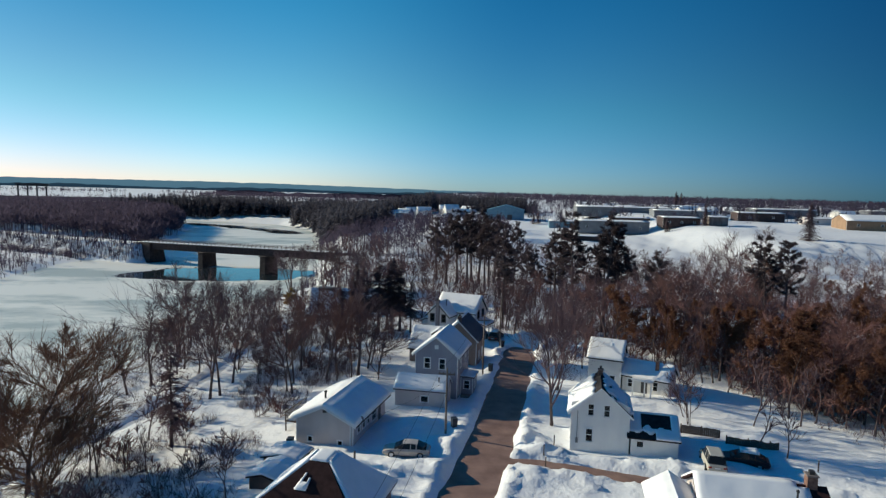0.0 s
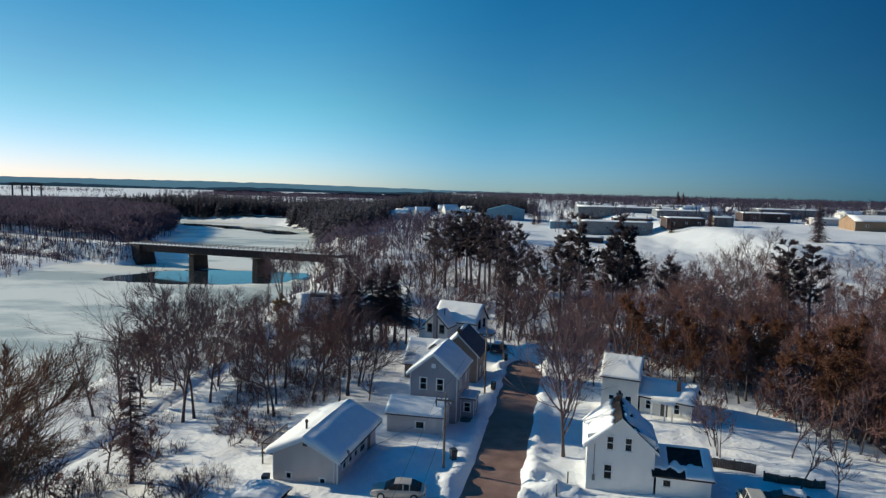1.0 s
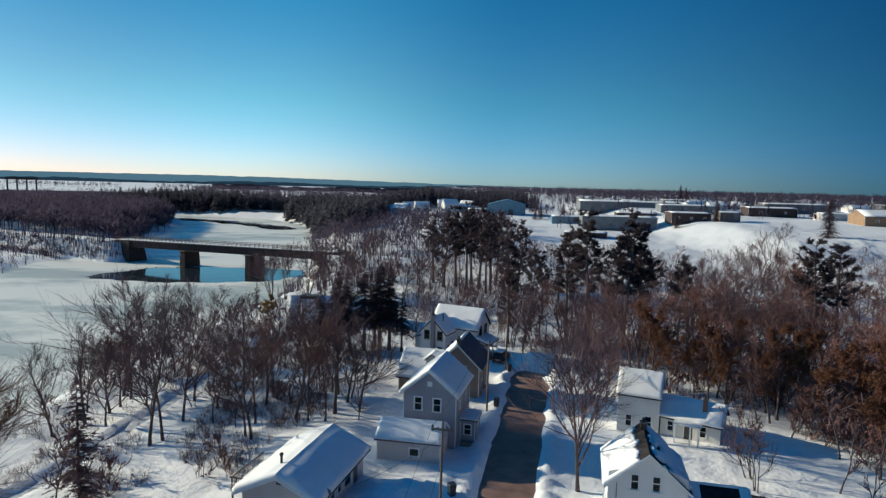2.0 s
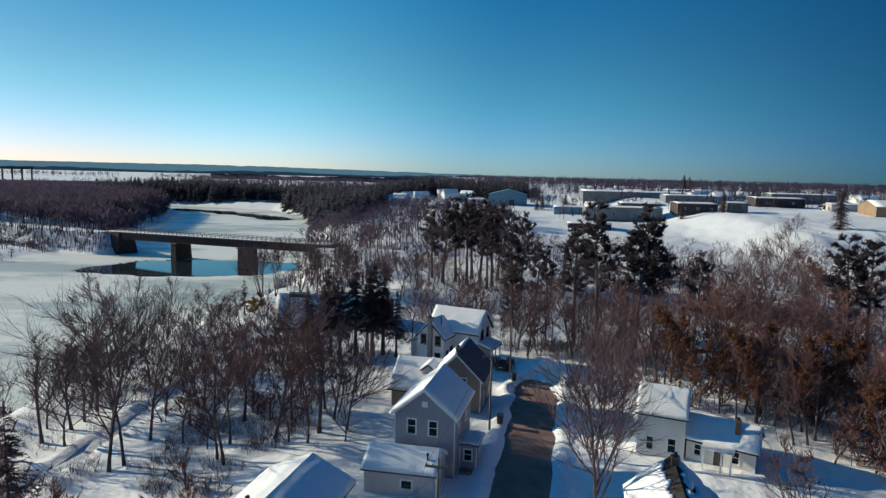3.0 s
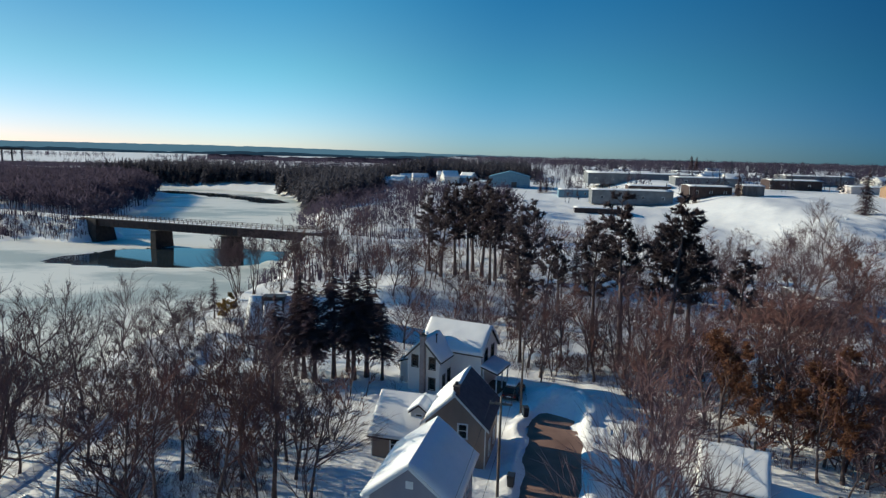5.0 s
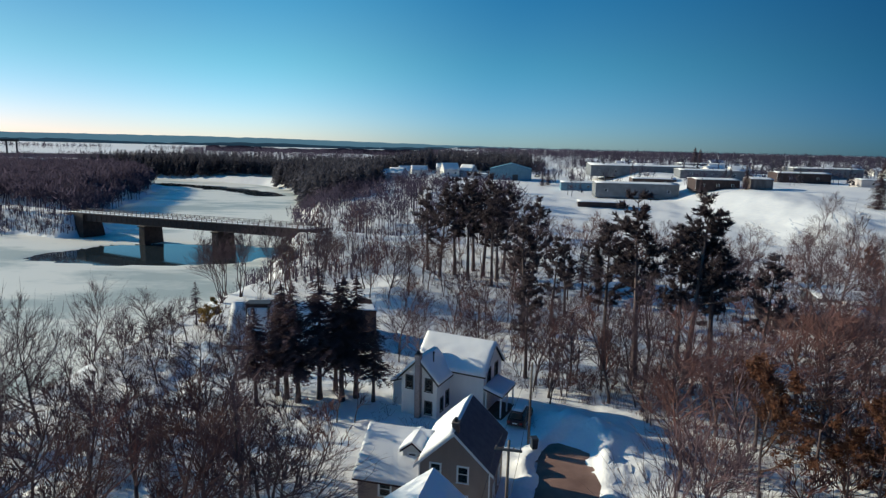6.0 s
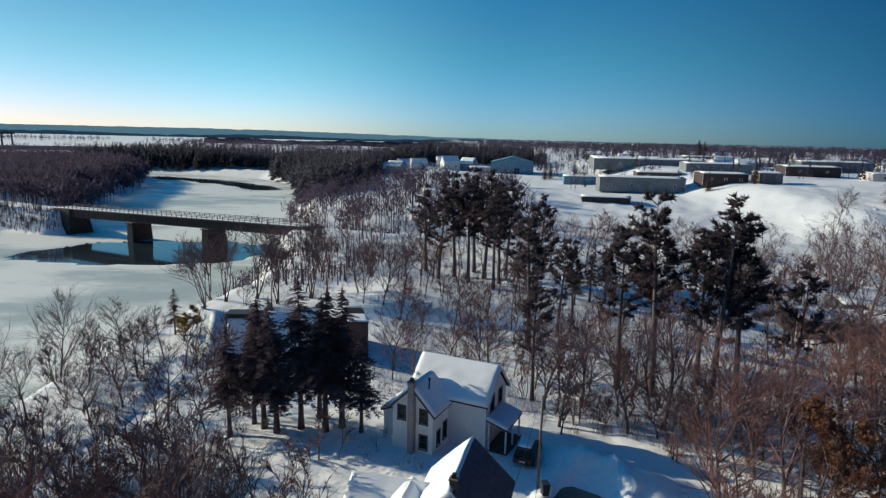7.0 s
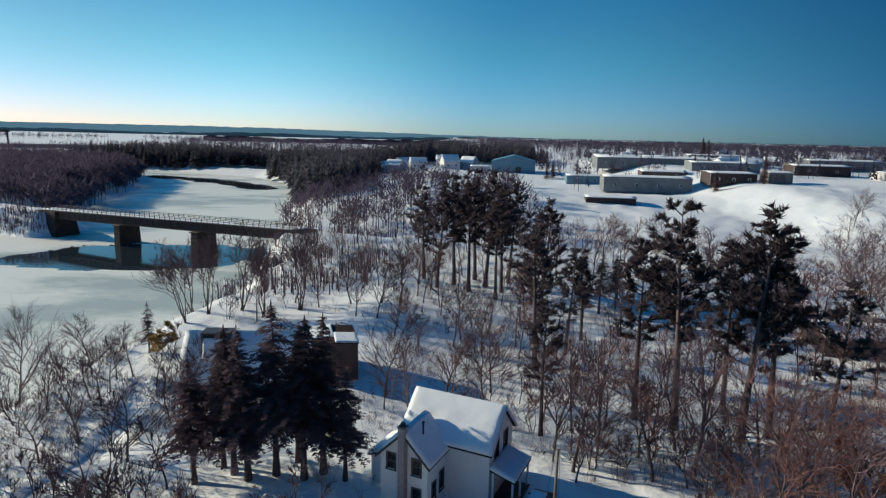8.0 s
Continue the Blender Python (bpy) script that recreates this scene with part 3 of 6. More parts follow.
# ---- houses ----
def roof_and_snow(house, m, w, d, eave, ridge, mat, over, front, thick, seed, bare_l=None, bare_r=None, fascia=None, grid=(22, 14)):
    """Two roof slopes with the ridge along y over x 0..w, y 0..d, and the snow on them."""
    mid, s = w / 2, (ridge - eave) / (w / 2)
    for side, bare in ((-1, bare_l), (1, bare_r)):
        ex = mid + side * (mid + over)
        ze = eave - over * s
        bm = bmesh.new()
        lower = [(mid, -front, ridge), (ex, -front, ze), (ex, d + front, ze), (mid, d + front, ridge)]
        if side > 0:
            lower = lower[::-1]
        prism(bm, [(x, y, z + 0.004) for x, y, z in lower], [(x, y, z + 0.15) for x, y, z in lower])
        bmesh.ops.recalc_face_normals(bm, faces=bm.faces[:])
        part("roof", bm, mat, house).matrix_basis = m
        if fascia:
            for yy in (-front - 0.03, d + front + 0.002):
                bm = bmesh.new()
                pts = [(mid, yy, ridge - 0.08), (ex, yy, ze - 0.08), (ex, yy, ze + 0.17), (mid, yy, ridge + 0.17)]
                prism(bm, pts, [(x, y + 0.028, z) for x, y, z in pts])
                bmesh.ops.recalc_face_normals(bm, faces=bm.faces[:])
                part("bargeboard", bm, fascia, house).matrix_basis = m
        if thick > 0:
            t = 0.152
            a, b, c, e = (ex, -front + 0.02, ze + t), (ex, d + front - 0.02, ze + t), (mid, d + front - 0.02, ridge + t), (mid, -front + 0.02, ridge + t)
            snow_patch(house, a, b, c, e, thick * 0.7, seed + side, bare, *grid, meet=not (bare_l or bare_r)).matrix_basis = m


def house_block(house, m, w, d, eave, ridge, wall, roof, trim, over=0.35, front=0.35, thick=0.3, seed=1, win=None, bare_l=None, bare_r=None, fascia=None, skip=(), doors=(), grid=(22, 14), sash=None):
    """Walls with windows, gable to the front (y = 0) and back, two roof slopes. win: {side: [(s0, z0, s1, z1)]}; s runs from the left as seen from outside."""
    win = win or {}
    flat = lambda s: eave
    gable = lambda s: eave + (ridge - eave) * (1 - abs(s - w / 2) / (w / 2))
    sides = {"front": ((0, 0, 0), (1, 0, 0), (0, -1, 0), w, gable), "right": ((w, 0.161, 0), (0, 1, 0), (1, 0, 0), d - 0.322, flat),
             "back": ((w, d, 0), (-1, 0, 0), (0, 1, 0), w, gable), "left": ((0, d - 0.161, 0), (0, -1, 0), (-1, 0, 0), d - 0.322, flat)}
    for key, (p0, ux, nrm, width, top) in sides.items():
        if key in skip:
            continue
        holes = list(win.get(key, []))
        shut = [h[1:] for h in doors if h[0] == key]
        bm = bmesh.new()
        panel(bm, p0, ux, nrm, width, top, holes + shut)
        ob = part("wall", bm, wall, house)
        ob.matrix_basis = m
        for h in holes:
            window(house, p0, ux, nrm, *h, sash or trim, sash=h[3] - h[1] > 0.8).matrix_basis = m
        for s0, z0, s1, z1 in shut:
            bm = bmesh.new()
            q = Vector(p0)
            pts = [q + Vector(ux) * s + Vector((0, 0, z)) for s, z in ((s0, z0), (s1, z0), (s1, z1), (s0, z1))]
            prism(bm, [v - Vector(nrm) * 0.1 for v in pts], [v - Vector(nrm) * 0.04 for v in pts])
            dr = part("door", bm, DARK_TRIM, house)
            dr.matrix_basis = m
            knob = bmesh.new()
            c = q + Vector(ux) * (s1 - 0.12) + Vector((0, 0, (z0 + z1) / 2)) + Vector(nrm) * -0.02
            box(knob, c.x - 0.04, c.y - 0.04, c.z - 0.04, c.x + 0.04, c.y + 0.04, c.z + 0.04)
            part("door_handle", knob, STEEL, dr)
        if trim is not None and key in ("front", "back"):
            for s in (-0.012, w - 0.088):
                bm = bmesh.new()
                q = Vector(p0) + Vector(ux) * s
                pts = [q, q + Vector(ux) * 0.1, q + Vector(ux) * 0.1 + Vector((0, 0, eave - 0.05)), q + Vector((0, 0, eave - 0.05))]
                prism(bm, [v - Vector(nrm) * 0.05 for v in pts], [v + Vector(nrm) * 0.03 for v in pts])
                part("corner_board", bm, trim, house).matrix_basis = m
    roof_and_snow(house, m, w, d, eave, ridge, roof, over, front, thick, seed, bare_l, bare_r, fascia, grid)


def chimney(house, x, y, z0, z1, size=0.55, mat=None, cap=True):
    bm = bmesh.new()
    prism(bm, [(x - size / 2, y - size / 2, z0), (x + size / 2, y - size / 2, z0), (x + size / 2, y + size / 2, z0), (x - size / 2, y + size / 2, z0)],
          [(x - size / 2, y - size / 2, z1), (x + size / 2, y - size / 2, z1), (x + size / 2, y + size / 2, z1), (x - size / 2, y + size / 2, z1)])
    ch = part("chimney", bm, mat or BRICK, house)
    if cap:
        part("chimney_cap", boxed(x - size * 0.6, y - size * 0.6, z1 + 0.002, x + size * 0.6, y + size * 0.6, z1 + 0.12, 0.02), CONCRETE, ch)
        part("flue", boxed(x - size * 0.25, y - size * 0.25, z1 + 0.122, x + size * 0.25, y + size * 0.25, z1 + 0.4), BLACK_STEEL, ch)
    return ch


def vent_pipe(house, x, y, z0, z1, r=0.07):
    v, f = [], []
    tube(v, f, [Vector((x, y, z0)), Vector((x, y, z1))], [r, r], 8)
    tube(v, f, [Vector((x, y, z1 - 0.12)), Vector((x, y, z1 + 0.02)), Vector((x, y, z1 + 0.12))], [r * 1.6, r * 1.6, 0], 8)
    return raw("vent_pipe", v, f, BLACK_STEEL, house)


IDENT = Matrix()


def turned(x, y, a=90, z=0):
    return pose(x, y, z, 0, 0, a)


# grey two-storey house with a gable to the south
def grey_house():
    h = thing("house", pose(-4.2, 76.3, 0.2, 0, 0, -12.5), "two-storey blue-grey clapboard house with a snow-covered gable roof", "house")
    w, d = 5.5, 6.8
    house_block(h, IDENT, w, d, 5.5, 7.75, GREY_SIDING, SHINGLE_GREY, WHITE_TRIM, thick=0.34, seed=11, fascia=WHITE_TRIM,
                win={"front": [(1.2, 3.7, 1.95, 5.0), (3.15, 3.7, 3.9, 5.0), (3.15, 0.9, 3.9, 2.3)], "right": [(1.2, 3.7, 1.9, 4.9), (4.2, 3.7, 4.9, 4.9)], "left": [(2.0, 3.6, 2.8, 4.9)]})
    part("gable_vent", boxed(2.5, -0.05, 6.2, 3.0, -0.001, 6.7), WHITE_TRIM, h)
    # enclosed porch against the street side
    m = turned(5.515, 2.0, 0)
    house_block(h, m, 1.6, 2.6, 2.3, 2.35, GREY_SIDING, SHINGLE_GREY, WHITE_TRIM, over=0.2, front=0.2, thick=0.22, seed=14, win={"front": [(0.45, 0.9, 1.15, 1.9)], "right": [(0.8, 0.9, 1.6, 1.9)]}, skip=("left",))
    part("step", boxed(5.7, 1.0, -0.2, 6.9, 1.79, 0.25, 0.03), CONCRETE, h)
    return h


def brown_house():
    h = thing("house", pose(-1.3, 90.6, 0.2, 0, 0, -12.5), "brown clapboard house with a dark bare roof slope to the street", "house")
    w, d = 5.4, 6.6
    house_block(h, IDENT, w, d, 4.1, 6.7, BROWN_SIDING, SHINGLE_GREY, WHITE_TRIM, thick=0.36, seed=21, fascia=WHITE_TRIM, bare_r=lambda u, v: True,
                bare_l=lambda u, v: u < 0.5 and v < 0.15,
                win={"front": [(0.9, 2.9, 1.65, 4.1), (3.0, 2.9, 3.75, 4.1), (3.0, 0.5, 3.75, 1.8)], "right": [(1.5, 0.8, 2.3, 2.0), (4.0, 0.8, 4.8, 2.0)]})
    chimney(h, 2.7, -0.05 + 0.4, 6.3, 7.35, 0.5)
    # low rear wing to the west, its roof falling to the south
    m = turned(-0.012, -0.25, 90)
    house_block(h, m, 7.0, 4.8, 2.3, 4.8, BROWN_SIDING, SHINGLE_BROWN, WHITE_TRIM, thick=0.32, seed=24, skip=("front",), win={"left": [(1.6, 1.0, 2.5, 2.0)]})
    # dormer with a window between the two
    m = turned(-1.62, 1.15, 0, 2.2)
    house_block(h, m, 1.5, 2.4, 2.0, 2.6, CREAM_SIDING, SHINGLE_BROWN, WHITE_TRIM, over=0.2, front=0.2, thick=0.34, seed=27, win={"front": [(0.45, 0.9, 1.05, 1.8)]})
    return h


def far_white_house():
    h = thing("house", pose(-2.55, 110.5, 0.2, 0, 0, -24), "white house with a cross gable, chimney and snowy roof", "house")
    # main block, ridge from west to east
    house_block(h, turned(7.4, 0, 90), 5.2, 7.4, 4.6, 7.1, WHITE_SIDING, SHINGLE, WHITE_TRIM, thick=0.36, seed=31, fascia=WHITE_TRIM,
                win={"front": [(1.1, 3.25, 2.0, 4.75), (3.2, 3.25, 4.1, 4.75)], "left": [(1.0, 0.8, 1.8, 2.1)]}, sash=DARK_TRIM)
    # front wing, gable to the south
    house_block(h, turned(-0.3, -3.2, 0), 4.0, 3.5, 4.2, 6.2, WHITE_SIDING, SHINGLE, WHITE_TRIM, thick=0.3, seed=34, fascia=DARK_TRIM, bare_l=lambda u, v: u < 0.2 and v < 0.3,
                win={"front": [(0.55, 3.0, 1.25, 4.3), (2.75, 3.0, 3.45, 4.3), (2.75, 0.6, 3.45, 1.9)], "right": [(0.7, 0.7, 1.3, 2.1), (2.0, 0.8, 2.7, 2.4)]}, skip=("back",), sash=DARK_TRIM)
    chimney(h, 1.75, -3.5, -0.2, 6.8, 0.55, CHIMNEY_STONE)
    # lean-to on the west
    house_block(h, turned(-2.4, -1.2, 0), 2.08, 3.6, 2.5, 2.9, WHITE_SIDING, SHINGLE, WHITE_TRIM, over=0.25, front=0.25, thick=0.3, seed=37, skip=("right",))
    # porch on the east gable
    bm = bmesh.new()
    prism(bm, [(7.42, 0.0, 2.95), (9.5, 0.0, 2.35), (9.5, 4.2, 2.35), (7.42, 4.2, 2.95)], [(7.42, 0.0, 3.1), (9.5, 0.0, 2.5), (9.5, 4.2, 2.5), (7.42, 4.2, 3.1)])
    part("porch_roof", bm, SHINGLE, h)
    snow_patch(h, (9.5, 0.0, 2.502), (9.5, 4.2, 2.502), (7.42, 4.2, 3.102), (7.42, 0.0, 3.102), 0.26, 39)
    for x, y in ((9.3, 0.2), (9.3, 2.1), (9.3, 4.0), (7.7, 0.2)):
        part("porch_post", boxed(x - 0.07, y - 0.07, 0.2, x + 0.07, y + 0.07, 2.36 if x > 9 else 2.8), WHITE_TRIM, h)
    part("porch_floor", boxed(7.42, 0.0, -0.3, 9.5, 4.2, 0.2, 0.02), FENCE_WOOD, h)
    vent_pipe(h, 2.6, -1.8, 5.7, 6.7)
    return h


def bungalow():
    h = thing("house", pose(-15.4, 61.3, -0.1, 0, 0, -13), "low taupe bungalow with a thick dome of snow on its roof", "house")
    w, d = 6.3, 9.4
    house_block(h, IDENT, w, d, 2.7, 4.2, TAUPE_SIDING, SHINGLE, WHITE_TRIM, over=0.5, front=0.55, thick=0.6, seed=41, fascia=WHITE_TRIM,
                win={"front": [(1.3, 0.35, 1.8, 0.85), (4.6, 0.3, 5.1, 0.75)], "right": [(0.9, 1.3, 1.7, 2.2), (2.3, 1.3, 3.1, 2.2), (3.6, 1.3, 4.4, 2.2), (5.0, 1.1, 6.4, 2.2)], "left": [(2.0, 1.0, 3.2, 2.1)]},
                doors=[("right", 7.0, 0.1, 7.9, 2.1)])
    part("gable_vent", boxed(2.95, -0.06, 3.5, 3.35, -0.001, 3.78), DARK_TRIM, h)
    vent_pipe(h, 2.5, 1.6, 4.1, 5.2, 0.1)
    bm = bmesh.new()
    box(bm, 5.95, -0.12, 0.05, 6.05, -0.02, 2.5)
    part("downpipe", bm, WHITE_TRIM, h)
    dish = bmesh.new()
    bmesh.ops.create_uvsphere(dish, u_segments=12, v_segments=6, radius=0.3, matrix=Matrix.LocRotScale((6.75, 0.9, 2.95), Euler((1.1, 0, 0.5)), (1, 1, 0.3)))
    part("satellite_dish", dish, GREY_METAL, h)
    # timber deck on the river side
    dk = part("deck", boxed(-3.0, 3.0, 0.75, -0.02, 8.2, 0.9, 0.01), FENCE_WOOD, h)
    for x in (-2.9, -1.5):
        for y in (3.1, 5.6, 8.1):
            part("deck_post", boxed(x - 0.06, y - 0.06, -1.6, x + 0.06, y + 0.06, 0.748), FENCE_WOOD, dk)
    for k in range(26):
        y = 3.05 + k * 0.2
        part("baluster", boxed(-2.97, y - 0.02, 0.902, -2.93, y + 0.02, 1.75), FENCE_WOOD, dk)
    for k in range(14):
        x = -2.9 + k * 0.2
        part("baluster", boxed(x - 0.02, 3.03, 0.902, x + 0.02, 3.07, 1.75), FENCE_WOOD, dk)
    part("handrail", boxed(-3.0, 3.0, 1.752, -2.9, 8.2, 1.83), FENCE_WOOD, dk)
    part("handrail", boxed(-2.898, 3.0, 1.752, -0.1, 3.1, 1.83), FENCE_WOOD, dk)
    snow_patch(h, (-2.85, 3.15, 0.902), (-0.05, 3.15, 0.902), (-0.05, 8.1, 0.902), (-2.85, 8.1, 0.902), 0.25, 46)
    return h


def garage():
    g = thing("garage", pose(-6.3, 72.2, 0.1, 0, 0, -9), "small grey garage with snow on its low roof", "garage")
    house_block(g, turned(6.1, 0, 90), 3.9, 6.1, 2.35, 3.45, TAUPE_SIDING, SHINGLE_GREY, WHITE_TRIM, over=0.3, front=0.2, thick=0.3, seed=51, fascia=WHITE_TRIM, win={"left": [(3.0, 0.9, 3.9, 1.6)]})
    vent_pipe(g, 5.2, 0.8, 2.9, 3.7)
    return g


def white_house():
    h = thing("house", pose(12.7, 60.8, 0.15, 0, 0, -11.5), "white two-storey house, its dark roof half bare of snow", "house")
    w, d = 5.7, 6.0
    bare = lambda u, v: v > 0.86 - 0.25 * noise.noise(Vector((u * 5, 2.2, 1))) or (u < 0.12 and noise.noise(Vector((u * 9, v * 7, 5))) > -0.1) or noise.noise(Vector((u * 4 + 3, v * 5, 2))) > 0.33
    house_block(h, IDENT, w, d, 4.25, 6.75, WHITE_SIDING, SHINGLE, WHITE_TRIM, thick=0.3, seed=61, grid=(46, 30), bare_r=bare, bare_l=lambda u, v: v > 0.8 + 0.12 * noise.noise(Vector((u * 7, 1, 1))), fascia=WHITE_TRIM,
                win={"front": [(1.65, 3.95, 2.2, 5.1), (3.2, 3.95, 3.75, 5.1), (1.5, 1.25, 2.15, 2.55)], "left": [(1.2, 0.8, 1.9, 2.1), (3.6, 0.8, 4.3, 2.1)], "right": [(2.0, 3.2, 2.6, 4.1)]})
    chimney(h, 2.85, 5.0, 6.3, 7.3, 0.5)
    # lower wing
    m = turned(10.3, -0.25, 90)
    bare2 = lambda u, v: (0.15 < u < 0.72 and v > 0.45 + 0.3 * noise.noise(Vector((u * 6, 8.1, 1)))) or (u > 0.45 and v < 0.22 + 0.15 * noise.noise(Vector((u * 8, 3.1, 1))))
    house_block(h, m, 5.6, 4.58, 2.3, 3.6, WHITE_SIDING, SHINGLE, WHITE_TRIM, over=0.3, front=0.25, thick=0.26, seed=64, grid=(46, 30), bare_l=bare2, skip=("back",), win={"left": [(0.55, 1.3, 1.2, 1.9)]}, fascia=WHITE_TRIM)
    part("electric_meter", boxed(0.5, -0.14, 1.0, 0.75, -0.002, 1.5, 0.02), GREY_METAL, h)
    part("conduit", boxed(0.6, -0.06, 1.502, 0.66, -0.002, 4.3), GREY_METAL, h)
    return h


def far_right_house():
    h = thing("house", pose(18.6, 80.6, 0.6, 0, 0, -22), "cream-white cottage with a snowy gable and a low wing", "house")
    house_block(h, turned(4.2, 0, 90), 4.6, 4.2, 4.2, 6.1, CREAM_SIDING, SHINGLE, WHITE_TRIM, over=0.3, front=0.25, thick=0.28, seed=71, fascia=WHITE_TRIM,
                win={"left": [(0.7, 0.7, 1.3, 1.9), (2.6, 0.7, 3.3, 2.0)], "front": [(1.0, 3.5, 1.5, 4.6), (2.2, 1.0, 2.8, 2.1)]})
    swing = pose(4.22, 0.5, 0, 0, 0, -9) @ pose(-4.62, -0.7, 0)
    house_block(h, swing @ turned(10.6, 0.7, 90), 4.2, 5.98, 2.3, 3.7, CREAM_SIDING, SHINGLE, WHITE_TRIM, over=0.35, front=0.3, thick=0.32, seed=74, skip=("back",), fascia=WHITE_TRIM,
                win={"left": [(0.7, 0.8, 1.3, 1.8), (3.9, 0.8, 4.5, 1.9)]}, doors=[("left", 2.4, 0.1, 3.2, 2.0)])
    # covered entry with two columns
    bm = bmesh.new()
    prism(bm, [(6.3, -0.9, 2.15), (9.0, -0.9, 2.15), (9.0, 0.68, 2.3), (6.3, 0.68, 2.3)], [(6.3, -0.9, 2.25), (9.0, -0.9, 2.25), (9.0, 0.68, 2.4), (6.3, 0.68, 2.4)])
    part("porch_roof", bm, WHITE_TRIM, h).matrix_basis = swing
    for x in (6.5, 8.0, 8.8):
        part("porch_column", boxed(x - 0.07, -0.8, -0.2, x + 0.07, -0.66, 2.148), WHITE_TRIM, h).matrix_basis = swing
    chimney(h, 8.6, 0.8, 2.2, 4.4, 0.45)
    vent_pipe(h, 3.4, 2.3, 6.0, 6.9)
    return h


def hip_house():
    """Roof of four slopes; the south one is bare and dark."""
    h = thing("house", pose(-14.3, 43.2, -0.2, 0, 0, -13), "low house with a steep dark hipped roof half covered by snow", "house")
    w, d, eave, top = 8.6, 7.6, 2.4, 5.4
    for key, (p0, ux, nrm, width) in {"s": ((0, 0, 0), (1, 0, 0), (0, -1, 0), w), "e": ((w, 0.17, 0), (0, 1, 0), (1, 0, 0), d - 0.34), "n": ((w, d, 0), (-1, 0, 0), (0, 1, 0), w), "w": ((0, d - 0.17, 0), (0, -1, 0), (-1, 0, 0), d - 0.34)}.items():
        bm = bmesh.new()
        panel(bm, p0, ux, nrm, width, lambda s: eave, [(1.5, 0.8, 2.5, 1.9)])
        part("wall", bm, BROWN_SIDING, h)
        window(h, p0, ux, nrm, 1.5, 0.8, 2.5, 1.9, WHITE_TRIM)
    o, r = 0.4, 0.75
    lo = [Vector((-o, -o, eave - 0.2)), Vector((w + o, -o, eave - 0.2)), Vector((w + o, d + o, eave - 0.2)), Vector((-o, d + o, eave - 0.2))]
    c = Vector((w / 2, d / 2, top))
    up = [c + Vector((-r, -r, 0)), c + Vector((r, -r, 0)), c + Vector((r, r * 1.4, 0)), c + Vector((-r, r * 1.4, 0))]
    bares = (lambda u, v: not (0.28 < u < 0.46 and 0.5 < v < 0.7 + 0.1 * math.sin(u * 30)), lambda u, v: u < 0.03, None, lambda u, v: u > 0.95)
    for i in range(4):
        j = (i + 1) % 4
        bm = bmesh.new()
        prism(bm, [lo[i], lo[j], up[j], up[i]], [p + Vector((0, 0, 0.12)) for p in (lo[i], lo[j], up[j], up[i])])
        part("roof", bm, SHINGLE_BROWN, h)
        a, b, cc, dd = (p + Vector((0, 0, 0.13)) for p in (lo[i], lo[j], up[j], up[i]))
        snow_patch(h, a, b, cc, dd, 0.22, 81 + i, bares[i])
    snow_patch(h, up[0] + Vector((0, 0, 0.13)), up[1] + Vector((0, 0, 0.13)), up[2] + Vector((0, 0, 0.13)), up[3] + Vector((0, 0, 0.13)), 0.2, 88, None, 8, 8)
    return h


def near_right_house():
    h = thing("house", pose(19.2, 42.9, 0.1, 0, 0, -10), "house with a long gable roof under smooth thick snow", "house")
    bare = lambda u, v: v > 0.9 and u < 0.25 or (u < 0.12 and v > 0.55)
    house_block(h, turned(8.7, 0, 90), 7.2, 8.7, 2.6, 4.6, TAUPE_SIDING, SHINGLE_BROWN, WHITE_TRIM, over=0.5, front=0.4, thick=0.36, seed=91, bare_l=bare, bare_r=bare, win={"right": [(1.4, 0.9, 2.6, 2.0), (5.4, 0.9, 6.6, 2.0)]})
    house_block(h, turned(-3.4, 1.0, 0), 3.38, 5.0, 2.2, 3.3, TAUPE_SIDING, SHINGLE_BROWN, WHITE_TRIM, over=0.3, front=0.3, thick=0.34, seed=94, skip=("right",))
    chimney(h, 8.0, 3.6, 4.0, 5.5, 0.7)
    vent_pipe(h, 6.6, 2.0, 3.6, 4.9)
    return h


def shed(x, y, yaw, w, d, z, seed, label):
    s = thing("shed", pose(x, y, lie_at(x, y) - 0.1, 0, 0, yaw), label, "shed", "sheds by the river lawn")
    house_block(s, IDENT, w, d, z, z + 0.35, DARK_BOARDS, SHINGLE_BROWN, FENCE_WOOD, over=0.25, front=0.25, thick=0.34, seed=seed)
    return s


